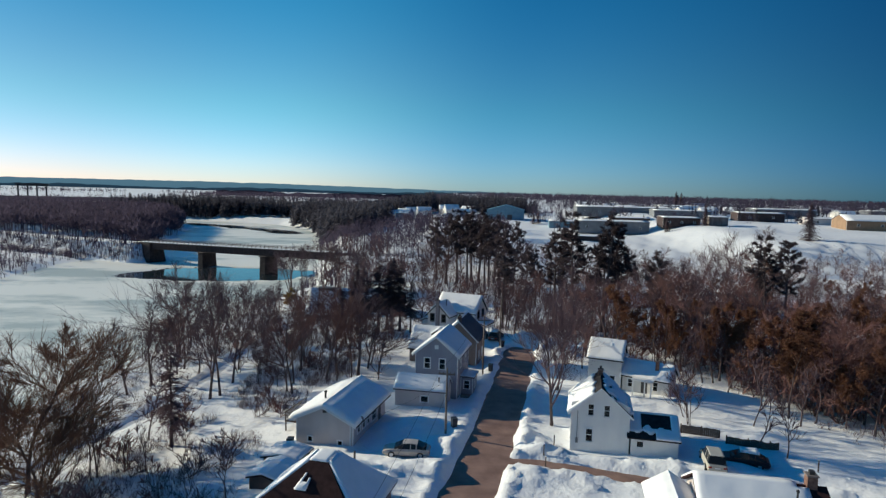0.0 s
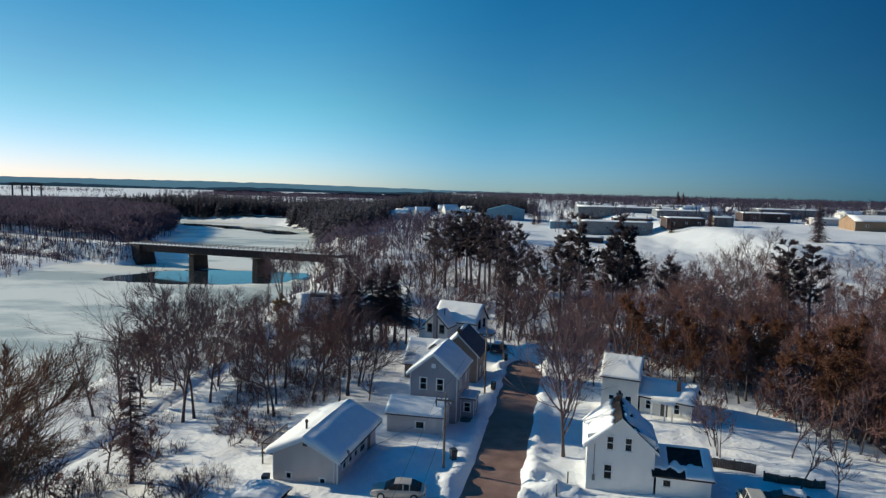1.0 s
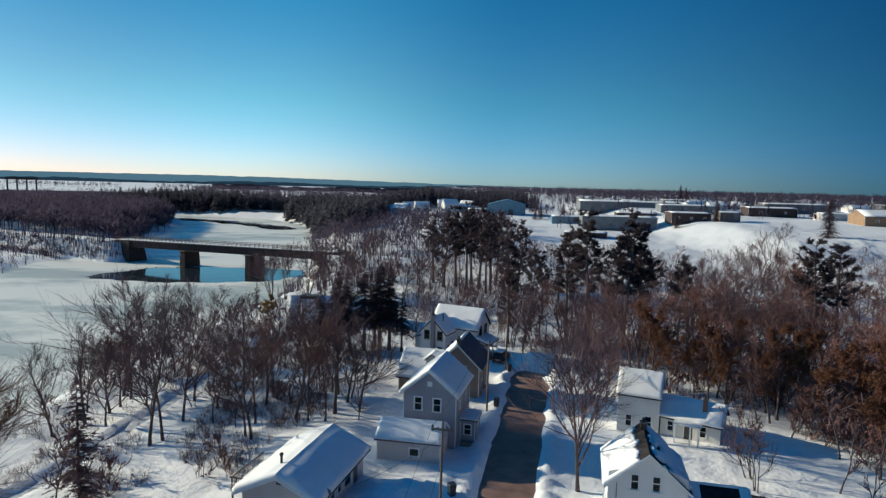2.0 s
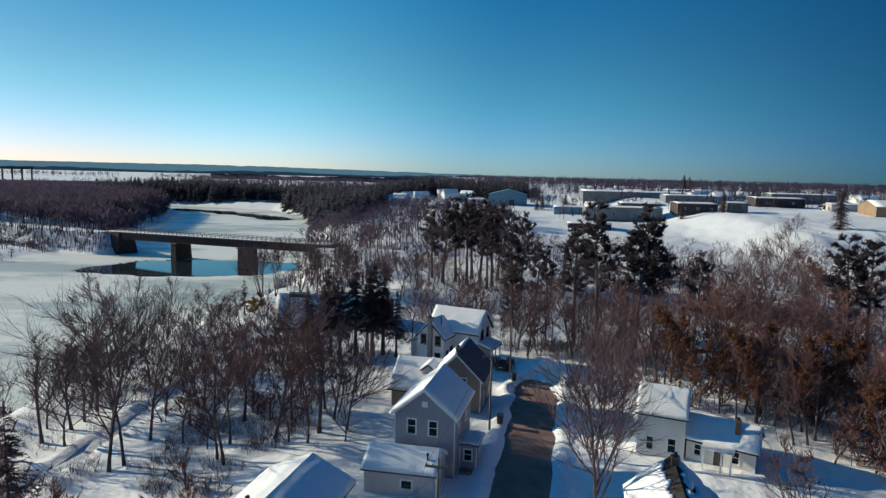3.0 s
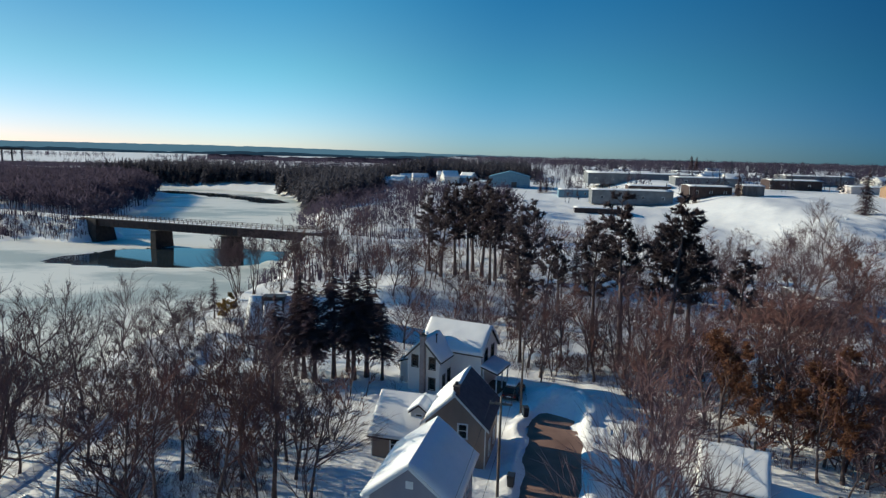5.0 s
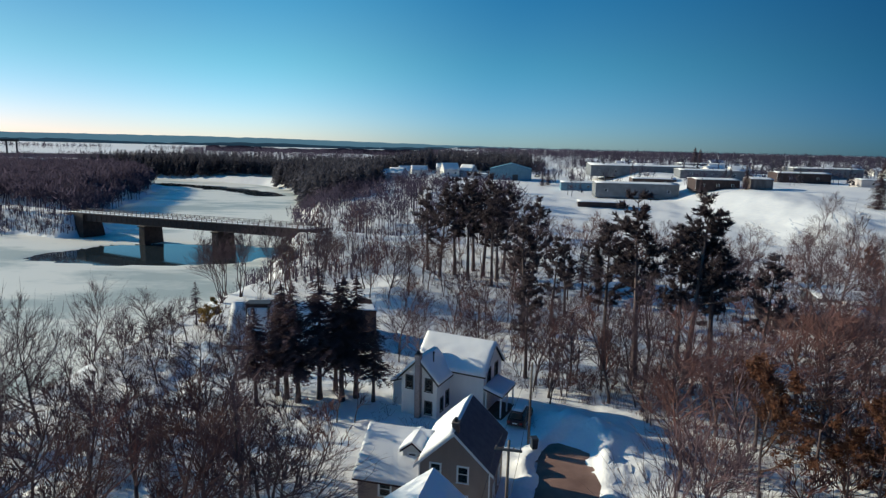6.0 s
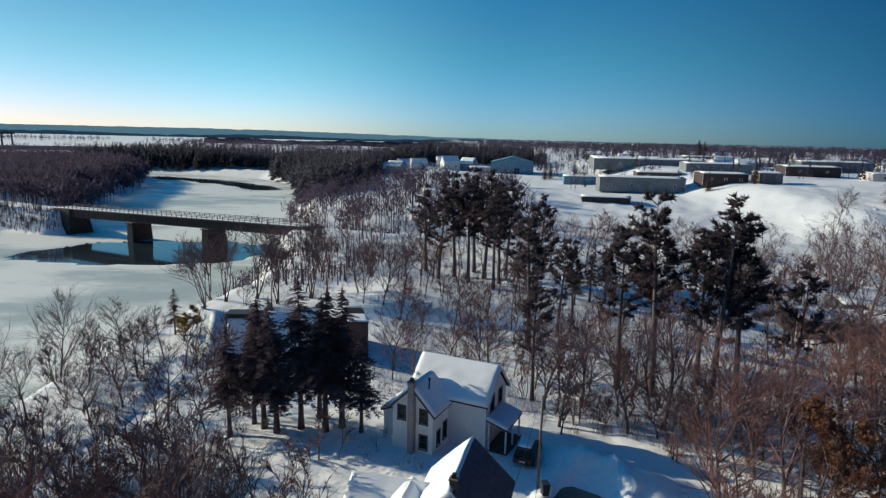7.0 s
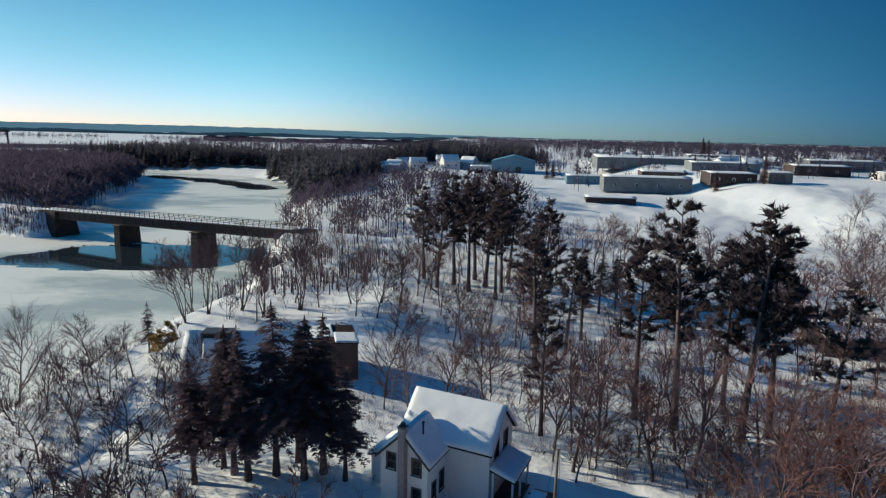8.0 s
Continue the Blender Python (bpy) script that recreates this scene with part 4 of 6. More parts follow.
def barn():
    """A long workshop with a steep roof to the south, a shed dormer and a tall boarded east end."""
    b = thing("barn", pose(-32.0, 133.6, -3.2, 0, 0, 4), "long brown workshop behind the spruces, steep roof deep in snow", "barn")
    house_block(b, turned(17.0, 0, 90), 8.0, 17.0, 1.7, 6.5, DARK_BOARDS, SHINGLE_BROWN, DARK_TRIM, over=0.4, front=0.3, thick=0.4, seed=101,
                win={"left": [(3, 0.8, 4, 1.8), (12, 0.8, 13, 1.8)]}, skip=("front",))
    # tall east end with a nearly flat roof
    house_block(b, turned(16.4, -0.9, 12), 5.4, 7.0, 6.5, 6.7, DARK_BOARDS, SHINGLE_BROWN, DARK_TRIM, over=0.12, front=0.12, thick=0.2, seed=105,
                win={"front": [(1.8, 1.2, 2.6, 2.2)]}, bare_l=lambda u, v: u < 0.3, bare_r=lambda u, v: u > 0.55)
    # shed dormer, its dark frame filled with drifted snow
    dm = part("dormer", boxed(2.4, 2.2, 4.0, 5.6, 4.2, 6.9, 0.03), DARK_BOARDS, b)
    part("dormer_roof", boxed(2.2, 1.9, 6.902, 5.8, 4.3, 7.1, 0.03), DARK_TRIM, dm)
    for x in (2.3, 5.5):
        part("dormer_post", boxed(x, 1.9, 4.2, x + 0.2, 2.19, 6.898), DARK_TRIM, dm)
    snow_patch(b, (2.52, 1.2, 3.9), (5.48, 1.2, 3.9), (5.48, 2.18, 6.4), (2.52, 2.18, 6.4), 0.2, 108, None, 10, 8, label="drifted snow against the dormer")
    return b


grey_house(), brown_house(), far_white_house(), bungalow(), garage(), white_house(), far_right_house(), hip_house(), near_right_house(), barn()
shed(-17.0, 51.6, -13, 2.6, 3.4, 1.2, 111, "small brown shed under a pillow of snow")
shed(-17.2, 56.2, -13, 3.4, 2.8, 1.0, 114, "low brown woodshed under deep snow")

# ---- trees ----
def bent(rng, p, d, length, n, wob, lift):
    pts, q, v = [p.copy()], p.copy(), d.normalized()
    for _ in range(n):
        v = (v + Vector((rng.uniform(-wob, wob), rng.uniform(-wob, wob), rng.uniform(-wob, wob) + lift))).normalized()
        q = q + v * (length / n)
        pts.append(q.copy())
    return pts


def along(pts, s):
    k = min(int(s * (len(pts) - 1)), len(pts) - 2)
    f = s * (len(pts) - 1) - k
    return pts[k].lerp(pts[k + 1], f), (pts[k + 1] - pts[k]).normalized()


def sideways(rng, d, angle):
    a = d.cross(Vector((rng.uniform(-1, 1), rng.uniform(-1, 1), rng.uniform(-1, 1)))).normalized()
    return (d * math.cos(angle) + a * math.sin(angle)).normalized()


def bare_tree(name, seed, h, label, stems=1, low=0.25, limbs=9, spread=0.8, twigs=TWIG, lean=0.06, leaf=None, leaf_n=0, fork=0.0, reach=0.46, fine=1.0, thick=1.0, arm=None, category="tree", group=""):
    """A leafless tree: stems, limbs, branches, and three orders of ever finer twigs."""
    rng = random.Random(seed)
    t = thing(name, IDENT, label, category, group)
    tv, tf, bv, bf, leaves = [], [], [], [], []
    for s in range(stems):
        base = Vector((rng.uniform(-0.25, 0.25), rng.uniform(-0.25, 0.25), -0.4)) if stems > 1 else Vector((0, 0, -0.4))
        hh = h * rng.uniform(0.8, 1.0) if stems > 1 else h
        r0 = hh * (0.0128 if stems == 1 else 0.008)
        lift_dir = Vector((rng.uniform(-1, 1) * (lean if stems == 1 else 0.3), rng.uniform(-1, 1) * (lean if stems == 1 else 0.3), 1))
        trunk = bent(rng, base, lift_dir, hh * 0.93 + 0.4, 9, 0.125, 0.04)
        tube(tv, tf, trunk, [r0 * (1.35 if k == 0 else 1) * (1 - 0.93 * k / 9) for k in range(10)], 6)
        tops = [(trunk, r0)]
        for k in range(limbs):
            f = low + (0.97 - low) * (k + rng.random()) / limbs
            p, d = along(trunk, f)
            ang = rng.uniform(0.55, 1.05) * spread + 0.12
            ln = hh * reach * (1.12 - 0.75 * (f - low) / (1 - low)) * rng.uniform(0.75, 1.15)
            lr = max(r0 * (1 - 0.85 * f) * rng.uniform(0.6, 0.92), 0.035)
            way = sideways(rng, d, ang)
            if arm and k == 2:
                way, ln, lr = Vector(arm).normalized(), Vector(arm).length, r0 * 0.6
            limb = bent(rng, p, way, ln, 5, 0.16 if not (arm and k == 2) else 0.06, 0.07 if not (arm and k == 2) else 0.02)
            tube(bv, bf, limb, [lr * (1 - 0.85 * i / 5) for i in range(6)], 4)
            nb = max(3, round(6 * fine))
            for _ in range(nb):
                g = rng.uniform(0.12, 1.0)
                p2, d2 = along(limb, g)
                l2 = ln * 0.6 * (1.15 - 0.55 * g) * rng.uniform(0.7, 1.2)
                r2 = max(lr * (1 - 0.85 * g) * 0.65, 0.024)
                br = bent(rng, p2, sideways(rng, d2, rng.uniform(0.35, 0.8)), l2, 3, 0.16, 0.1)
                tube(bv, bf, br, [r2, r2 * 0.75, r2 * 0.5, r2 * 0.3], 3)
                for _ in range(round(5 * fine)):
                    g3 = rng.uniform(0.05, 1.0)
                    p3, d3 = along(br, g3)
                    l3 = l2 * 0.72 * rng.uniform(0.6, 1.3)
                    tw = bent(rng, p3, sideways(rng, d3, rng.uniform(0.25, 0.65)), l3, 2, 0.14, 0.1)
                    tube(bv, bf, tw, [0.02 * thick, 0.015 * thick, 0], 3)
                    for _ in range(round(3 * fine)):
                        p4, d4 = along(tw, rng.uniform(0.2, 0.95))
                        e = p4 + (sideways(rng, d4, rng.uniform(0.25, 0.6)) + Vector((0, 0, 0.12))) * l3 * rng.uniform(0.5, 1.0)
                        tube(bv, bf, [p4, e], [0.015 * thick, 0], 3)
                    leaves.append((tw[-1], tw[1]))
    raw("trunk", tv, tf, BARK, t, True)
    raw("crown", bv, bf, twigs, t)
    if leaf and leaf_n:
        lv, lf = [], []
        for _ in range(leaf_n):
            a, b = rng.choice(leaves)
            c = a.lerp(b, rng.random()) + Vector((rng.gauss(0, 0.12), rng.gauss(0, 0.12), rng.gauss(0, 0.12)))
            u = Vector((rng.gauss(0, 1), rng.gauss(0, 1), rng.gauss(0, 1))).normalized() * 0.11
            v = u.cross(Vector((rng.gauss(0, 1), rng.gauss(0, 1), rng.gauss(0, 1)))).normalized() * 0.08
            k = len(lv)
            lv += [c - u, c + v, c + u, c - v]
            lf.append((k, k + 1, k + 2, k + 3))
        raw("foliage", lv, lf, leaf, t)
    return t


def spray(rng, v, f, p, d, length, width, droop, n):
    """A flat bough of needles: slivers along a drooping rib."""
    side = d.cross(Vector((0, 0, 1)))
    side = side.normalized() if side.length > 0.01 else Vector((1, 0, 0))
    for k in range(n):
        s = (k + rng.random()) / n
        c = p + d * length * s + Vector((0, 0, -droop * s * s * length + 0.12 * length * max(0, s - 0.75)))
        for sg in (-1, 1):
            w = width * (1.1 - 0.75 * s) * rng.uniform(0.6, 1.2)
            tip = c + side * sg * w + d * w * 0.7 + Vector((0, 0, rng.uniform(-0.5, 0.1) * w))
            q = d * rng.uniform(0.16, 0.3) * length / n * 5
            i = len(v)
            v += [c - q * 0.5, tip, c + q * 0.5 + Vector((0, 0, rng.uniform(-0.1, 0.04)))]
            f.append((i, i + 1, i + 2))


def spruce(name, seed, h, r, label, low=0.08, gaps=0.0, group="", whorls=34):
    rng = random.Random(seed)
    t = thing(name, IDENT, label, "tree", group)
    tv, tf, v, f = [], [], [], []
    trunk = bent(rng, Vector((0, 0, -0.4)), Vector((0, 0, 1)), h + 0.4, 8, 0.02, 0.05)
    tube(tv, tf, trunk, [h * 0.017 * (1.3 if k == 0 else 1) * (1 - 0.97 * k / 8) for k in range(9)], 6)
    for k in range(whorls):
        s = low + (1 - low) * (k + rng.uniform(-0.3, 0.3)) / whorls
        s = min(max(s, 0.02), 0.985)
        p, _ = along(trunk, s)
        ln = r * ((1 - s) / (1 - low)) ** 0.8 * rng.uniform(0.75, 1.15) + 0.15
        for j in range(rng.randint(5, 7)):
            if rng.random() < gaps:
                continue
            th = rng.uniform(0, 6.28)
            d = Vector((math.cos(th), math.sin(th), rng.uniform(-0.25, 0.15))).normalized()
            l2 = ln * rng.uniform(0.6, 1.15)
            tube(tv, tf, [p, p + d * l2 * 0.9], [0.03, 0], 3)
            spray(rng, v, f, p + d * l2 * 0.08, d, l2, 0.5 * min(1, l2), 0.3, max(5, int(l2 * 6.5)))
    for k in range(5):
        p = trunk[-1] - Vector((0, 0, 0.22 * k))
        for j in range(4):
            th = rng.uniform(0, 6.28)
            i = len(v)
            v += [p, p + Vector((math.cos(th) * (0.06 + 0.05 * k), math.sin(th) * (0.06 + 0.05 * k), -0.1)), p + Vector((0, 0, 0.3))]
            f.append((i, i + 1, i + 2))
    raw("trunk", tv, tf, BARK, t, True)
    raw("foliage", v, f, SPRUCE_NEEDLE, t)
    return t


def pine(name, seed, h, r, label, low=0.42, limbs=34, group=""):
    """A white pine: bare lower trunk, long level limbs with ragged tufts held upward at their ends."""
    rng = random.Random(seed)
    t = thing(name, IDENT, label, "tree", group)
    tv, tf, v, f = [], [], [], []
    trunk = bent(rng, Vector((0, 0, -0.4)), Vector((rng.uniform(-0.05, 0.05), rng.uniform(-0.05, 0.05), 1)), h + 0.2, 9, 0.035, 0.05)
    tube(tv, tf, trunk, [h * 0.018 * (1.3 if k == 0 else 1) * (1 - 0.94 * k / 9) for k in range(10)], 6)
    for k in range(8):
        p, d = along(trunk, rng.uniform(0.15, low))
        th = rng.uniform(0, 6.28)
        tube(tv, tf, bent(rng, p, Vector((math.cos(th), math.sin(th), -0.1)), rng.uniform(0.5, 1.6), 2, 0.2, 0), [0.03, 0.02, 0], 3)
    tiers = 13
    for k in range(tiers):
        s = low + (0.985 - low) * (k + rng.uniform(-0.3, 0.3)) / (tiers - 0.6)
        s = min(max(s, 0.05), 0.985)
        crown = (s - low) / (1 - low)
        prof = min(1.0, 0.6 + 1.6 * crown) * (1.0 - 0.84 * max(0, crown - 0.15) / 0.85)
        for j in range(rng.randint(2, 4)):
            p, d = along(trunk, min(0.99, s + rng.uniform(-0.015, 0.015)))
            ln = r * prof * rng.choice((0.4, 0.6, 0.8, 1.0, 1.15, 1.35)) * rng.uniform(0.85, 1.1) + 0.22
            th = rng.uniform(0, 6.28)
            limb = bent(rng, p, Vector((math.cos(th), math.sin(th), rng.uniform(0.0, 0.45) + 0.5 * crown)), ln, 4, 0.10, 0.11)
            tube(tv, tf, limb, [0.065, 0.05, 0.035, 0.02, 0], 4)
            for q in range(3 + int(ln * 1.7)):
                g = rng.uniform(0.28, 1.0)
                c, cd = along(limb, g)
                out = sideways(rng, cd, rng.uniform(0.2, 0.95))
                out = Vector((out.x, out.y, abs(out.z) * 0.6 + 0.12)).normalized()
                l2 = rng.uniform(0.35, 0.95) * (0.5 + 0.22 * min(ln, 3.5))
                tip = c + out * l2
                tube(tv, tf, [c, tip], [0.018, 0], 3)
                for m in range(3):
                    e = c.lerp(tip, 0.45 + 0.28 * m) + Vector((rng.gauss(0, 0.07), rng.gauss(0, 0.07), rng.gauss(0.02, 0.05)))
                    for _ in range(9):
                        a = (out * 0.55 + Vector((rng.gauss(0, 0.55), rng.gauss(0, 0.55), rng.gauss(0.25, 0.4)))).normalized() * rng.uniform(0.3, 0.62)
                        b = a.cross(Vector((rng.gauss(0, 1), rng.gauss(0, 1), rng.gauss(0, 1)))).normalized() * 0.075
                        i = len(v)
                        v += [e - b, e + b, e + a]
                        f.append((i, i + 1, i + 2))
    raw("trunk", tv, tf, BARK, t, True)
    raw("foliage", v, f, PINE_NEEDLE, t)
    return t


def put(ob, x, y, yaw, s, sink=0.0, wide=1.0):
    """Plants a copy of a tree at (x, y)."""
    c = copy_thing(ob, Matrix.Translation((x, y, lie_at(x, y) - sink)) @ Euler((0, 0, yaw)).to_matrix().to_4x4())
    c.scale = (s * wide, s * wide, s)
    return c


G_WOOD = "bare trees of the wood"
BARE = "leafless tree with dark bark and fine spreading twigs in the snow"
SHAPES = ((0.2, 13, 0.85, TWIG, 0.46), (0.16, 13, 1.0, TWIG, 0.5), (0.26, 12, 0.75, TWIG, 0.42), (0.2, 13, 0.85, RED_TWIG, 0.46), (0.3, 12, 0.8, RED_TWIG, 0.4), (0.12, 14, 1.05, TWIG, 0.52))
MAPLES = [bare_tree("maple_tree", 10 + k, 11.0, BARE, low=lo, limbs=n, spread=sp, group=G_WOOD, twigs=tw, reach=re, thick=0.8, fine=0.85) for k, (lo, n, sp, tw, re) in enumerate(SHAPES)]
DISTANT = [bare_tree("ash_tree", 20 + k, 11.0, "slender leafless ash with grey-brown twigs standing in the snow", low=lo, limbs=n, spread=sp, group="ashes of the wood", twigs=tw, reach=re, fine=0.65, thick=1.4) for k, (lo, n, sp, tw, re) in enumerate(SHAPES[:5])]
POPLARS = [bare_tree("poplar_tree", 30 + k, 13.0, "tall slender leafless tree with upswept twigs", low=0.25, limbs=13, spread=0.55, reach=0.3, fine=0.8, thick=1.0, group=G_WOOD, twigs=tw) for k, tw in enumerate((TWIG, RED_TWIG))]
CLUMPS = [bare_tree("alder_tree", 40 + k, 8.0, "leafless alder of several thin stems from one root", stems=3, low=0.2, limbs=5, spread=0.75, reach=0.34, fine=0.6, thick=1.2, group="many-stemmed alders", twigs=tw) for k, tw in enumerate((TWIG, RED_TWIG))]
SAPLINGS = [bare_tree("sapling", 50 + k, 5.0, "thin leafless sapling standing in the snow", low=0.25, limbs=7, spread=0.6, reach=0.32, fine=0.6, group="saplings") for k in range(2)]
BUSHES = [bare_tree("bush", 60 + k, 2.6, "leafless twiggy bush half buried in snow", stems=6, low=0.12, limbs=2, spread=0.85, reach=0.5, fine=0.4, thick=1.5, category="bush", group="bushes", twigs=tw) for k, tw in enumerate((TWIG, RED_TWIG))]
OAKS = [bare_tree("oak_tree", 70 + k, 10.0, "oak that still holds its dry rust-brown leaves", low=0.22, limbs=10, spread=0.85, reach=0.36, fine=0.75, leaf=RUST_LEAF, leaf_n=4200, twigs=WILLOW_TWIG, group="rust-leaved oaks") for k in range(2)]
WILLOW = bare_tree("willow_tree", 80, 12.0, "big spreading willow with reddish twigs on the lawn", low=0.12, limbs=17, spread=1.05, reach=0.5, fine=1.5, thick=1.05, twigs=WILLOW_TWIG)
STREET_MAPLE = bare_tree("maple_tree", 84, 11.0, "tall leafless street maple with a dense upswept crown", low=0.2, limbs=18, spread=0.68, reach=0.46, fine=1.05, thick=0.85)
LEANERS = [bare_tree("willow_tree", 86 + k, 13.0, "leaning many-stemmed willow, leafless, on the river bank", stems=4, low=0.35, limbs=7, spread=0.6, reach=0.36, fine=0.75, thick=1.2, group="willows on the bank") for k in range(2)]
YELLOW = bare_tree("shrub", 88, 5.0, "tall shrub that still holds dry yellow leaves", stems=3, low=0.2, limbs=5, spread=0.7, reach=0.34, fine=0.6, leaf=YELLOW_LEAF, leaf_n=2600, category="shrub")
REACHING = bare_tree("maple_tree", 85, 11.0, "old leafless tree with one long limb reaching over the river bank", low=0.2, limbs=13, spread=1.0, reach=0.5, twigs=TWIG, thick=1.05, arm=(-9.0, -0.8, 1.2))
SPRUCES = [spruce("spruce_tree", 90 + k, 12.0, r, "dark dense spruce with drooping boughs and bare lower trunk", low=lo, group="row of spruces", whorls=44, gaps=0.2) for k, (r, lo) in enumerate(((2.2, 0.32), (2.5, 0.36), (2.0, 0.28)))]
YARD_SPRUCE = spruce("spruce_tree", 97, 12.0, 3.4, "dense dark spruce with boughs down to the snow", low=0.05, whorls=60, group="spruces on the plain")
LAWN_SPRUCE = spruce("spruce_tree", 95, 12.0, 2.6, "tall dark conifer with open boughs on the river lawn", low=0.2, gaps=0.25)
PINES = [pine("pine_tree", 100 + k, 17.0, r, "tall dark white pine with ragged level limbs", low=lo, group="white pines") for k, (r, lo) in enumerate(((3.0, 0.40), (2.6, 0.46), (3.2, 0.36)))]
PROTOTYPES = MAPLES + DISTANT + POPLARS + CLUMPS + SAPLINGS + BUSHES + OAKS + [WILLOW, REACHING, YELLOW, STREET_MAPLE] + LEANERS + SPRUCES + [LAWN_SPRUCE, YARD_SPRUCE] + PINES

# footprints that trees keep clear of: x, y, radius
CLEAR = [(-12, 66, 6.5), (-11, 64, 5), (-3, 74, 4.5), (-1.5, 79, 5), (1.5, 93, 5.5), (-5, 93, 4), (1, 110, 6.5), (6, 111, 5), (16, 63, 5), (22, 61, 4.5), (21, 82, 4), (26, 80, 5), (-10, 47, 7), (23, 47, 8), (24, 57, 4),
         (-24, 138, 8), (-31, 137, 5), (-13, 138, 6.5), (-18, 139, 6), (-4, 58, 5), (15, 106, 6), (-30, 75, 4), (-4, 67, 5), (30, 66, 5), (-26, 66, 4), (-20, 99, 4.2), (-13, 100, 4.5), (17, 99, 4.5), (20, 103, 4), (39, 143, 5), (41, 150, 5), (21, 144, 5), (21, 158, 4), (15, 131, 3.5), (14, 104, 5), (-15, 104, 2.5), (-8, 102, 3), (-16, 111, 5), (-10, 111, 5), (62, 155, 9), (74, 168, 8)]


def near_line(x, y, pts):
    best = 1e9
    for (ax, ay), (bx, by) in zip(pts, pts[1:]):
        ex, ey = bx - ax, by - ay
        k = min(1.0, max(0.0, ((x - ax) * ex + (y - ay) * ey) / (ex * ex + ey * ey)))
        best = min(best, math.hypot(x - ax - k * ex, y - ay - k * ey))
    return best


def free(x, y, r=0.0):
    for a, b, c in CLEAR:
        if (x - a) ** 2 + (y - b) ** 2 < (c + r) ** 2:
            return False
    if near_line(x, y, STREET) < 4.2 + r or near_line(x, y, SIDE) < 3 + r or near_line(x, y, TRAIL) < 1.6:
        return False
    if 57 < y < 92 and 20 < x < float(np.interp(y, (58, 65, 70, 80, 86, 92), (44.5, 42.4, 39.5, 37.5, 32.5, 27.0))):
        return False
    return x > -45 or not in_river(np.array([x]), np.array([y]))[0]


rt = random.Random(77)
spot = []


def scatter(n, zone, kinds, gap, s0, s1):
    """Plants n of the kinds within a zone (x0, x1, y0, y1), no nearer than gap to each other."""
    made = tries = 0
    x0, x1, y0, y1 = zone
    while made < n and tries < n * 12:
        tries += 1
        x, y = rt.uniform(x0, x1), rt.uniform(y0, y1)
        if not free(x, y) or any((x - a) ** 2 + (y - b) ** 2 < gap * gap for a, b in spot):
            continue
        spot.append((x, y))
        put(rt.choice(kinds), x, y, rt.uniform(0, 6.28), rt.uniform(s0, s1), wide=rt.uniform(1.0, 1.4))
        made += 1


def plant(ob, x, y, s, yaw=0.0, wide=1.0):
    spot.append((x, y))
    return put(ob, x, y, yaw, s, wide=wide)


# trees that stand out one by one
plant(WILLOW, -38.3, 53.5, 1.15, 0.5, 1.35)
plant(WILLOW, -45.5, 58.0, 1.05, 2.9, 1.3)
plant(WILLOW, -34.8, 49.6, 0.85, 4.4, 1.3)
plant(LAWN_SPRUCE, -29.2, 62.8, 1.05, 1.0)
plant(SAPLINGS[0], -32.9, 65.2, 1.7, 0.3)
plant(REACHING, -44.7, 99.3, 1.35, 0.15, 1.0)
plant(MAPLES[5], -47.0, 108.0, 1.2, 2.2, 1.1)
plant(MAPLES[1], -52.5, 134.3, 1.12, 0.4)
plant(MAPLES[1], -41.5, 106.5, 1.25, 3.6)
plant(MAPLES[0], -31.4, 78.4, 1.35, 1.1)
plant(MAPLES[2], -30.3, 79.2, 1.25, 4.1)
plant(MAPLES[2], -30.9, 85.3, 1.22, 2.0)
plant(MAPLES[4], -20.4, 78.4, 1.12, 0.9)
plant(MAPLES[0], -21.5, 79.6, 0.98, 3.3)
plant(MAPLES[3], -13.3, 81.5, 0.95, 5.0)
plant(MAPLES[5], -9.6, 81.6, 0.62, 1.0)
plant(BUSHES[0], -20.9, 55.8, 1.7, 1.0)
plant(CLUMPS[1], -24.8, 50.9, 0.62, 2.0)
plant(BUSHES[1], -19.5, 69.5, 0.8, 3.0)
plant(STREET_MAPLE, 11.9, 67.5, 1.2, 0.2, 1.15)
plant(STREET_MAPLE, 14.4, 79.6, 1.1, 2.4, 1.1)
plant(CLUMPS[0], 26.9, 66.6, 0.95, 0.5)
plant(SAPLINGS[1], 33.4, 58.8, 1.3, 2.5)
plant(SAPLINGS[0], 31.2, 60.2, 1.35, 0.7)
for k, (x, y, s) in enumerate(((-20.3, 111.0, 0.94), (-17.2, 111.8, 1.10), (-15.6, 110.6, 1.12), (-13.4, 111.2, 1.24), (-10.8, 110.4, 1.15), (-9.4, 111.2, 1.14), (-7.4, 110.2, 0.80), (-18.6, 113.0, 0.9), (-12.0, 113.0, 1.05))):
    plant(SPRUCES[k % 3], x, y, s, k * 1.3, 1.34)
plant(LAWN_SPRUCE, -42.0, 146.5, 0.62, 2.0, 1.25)
plant(YELLOW, -38.4, 144.6, 1.0, 0.4, 1.1)
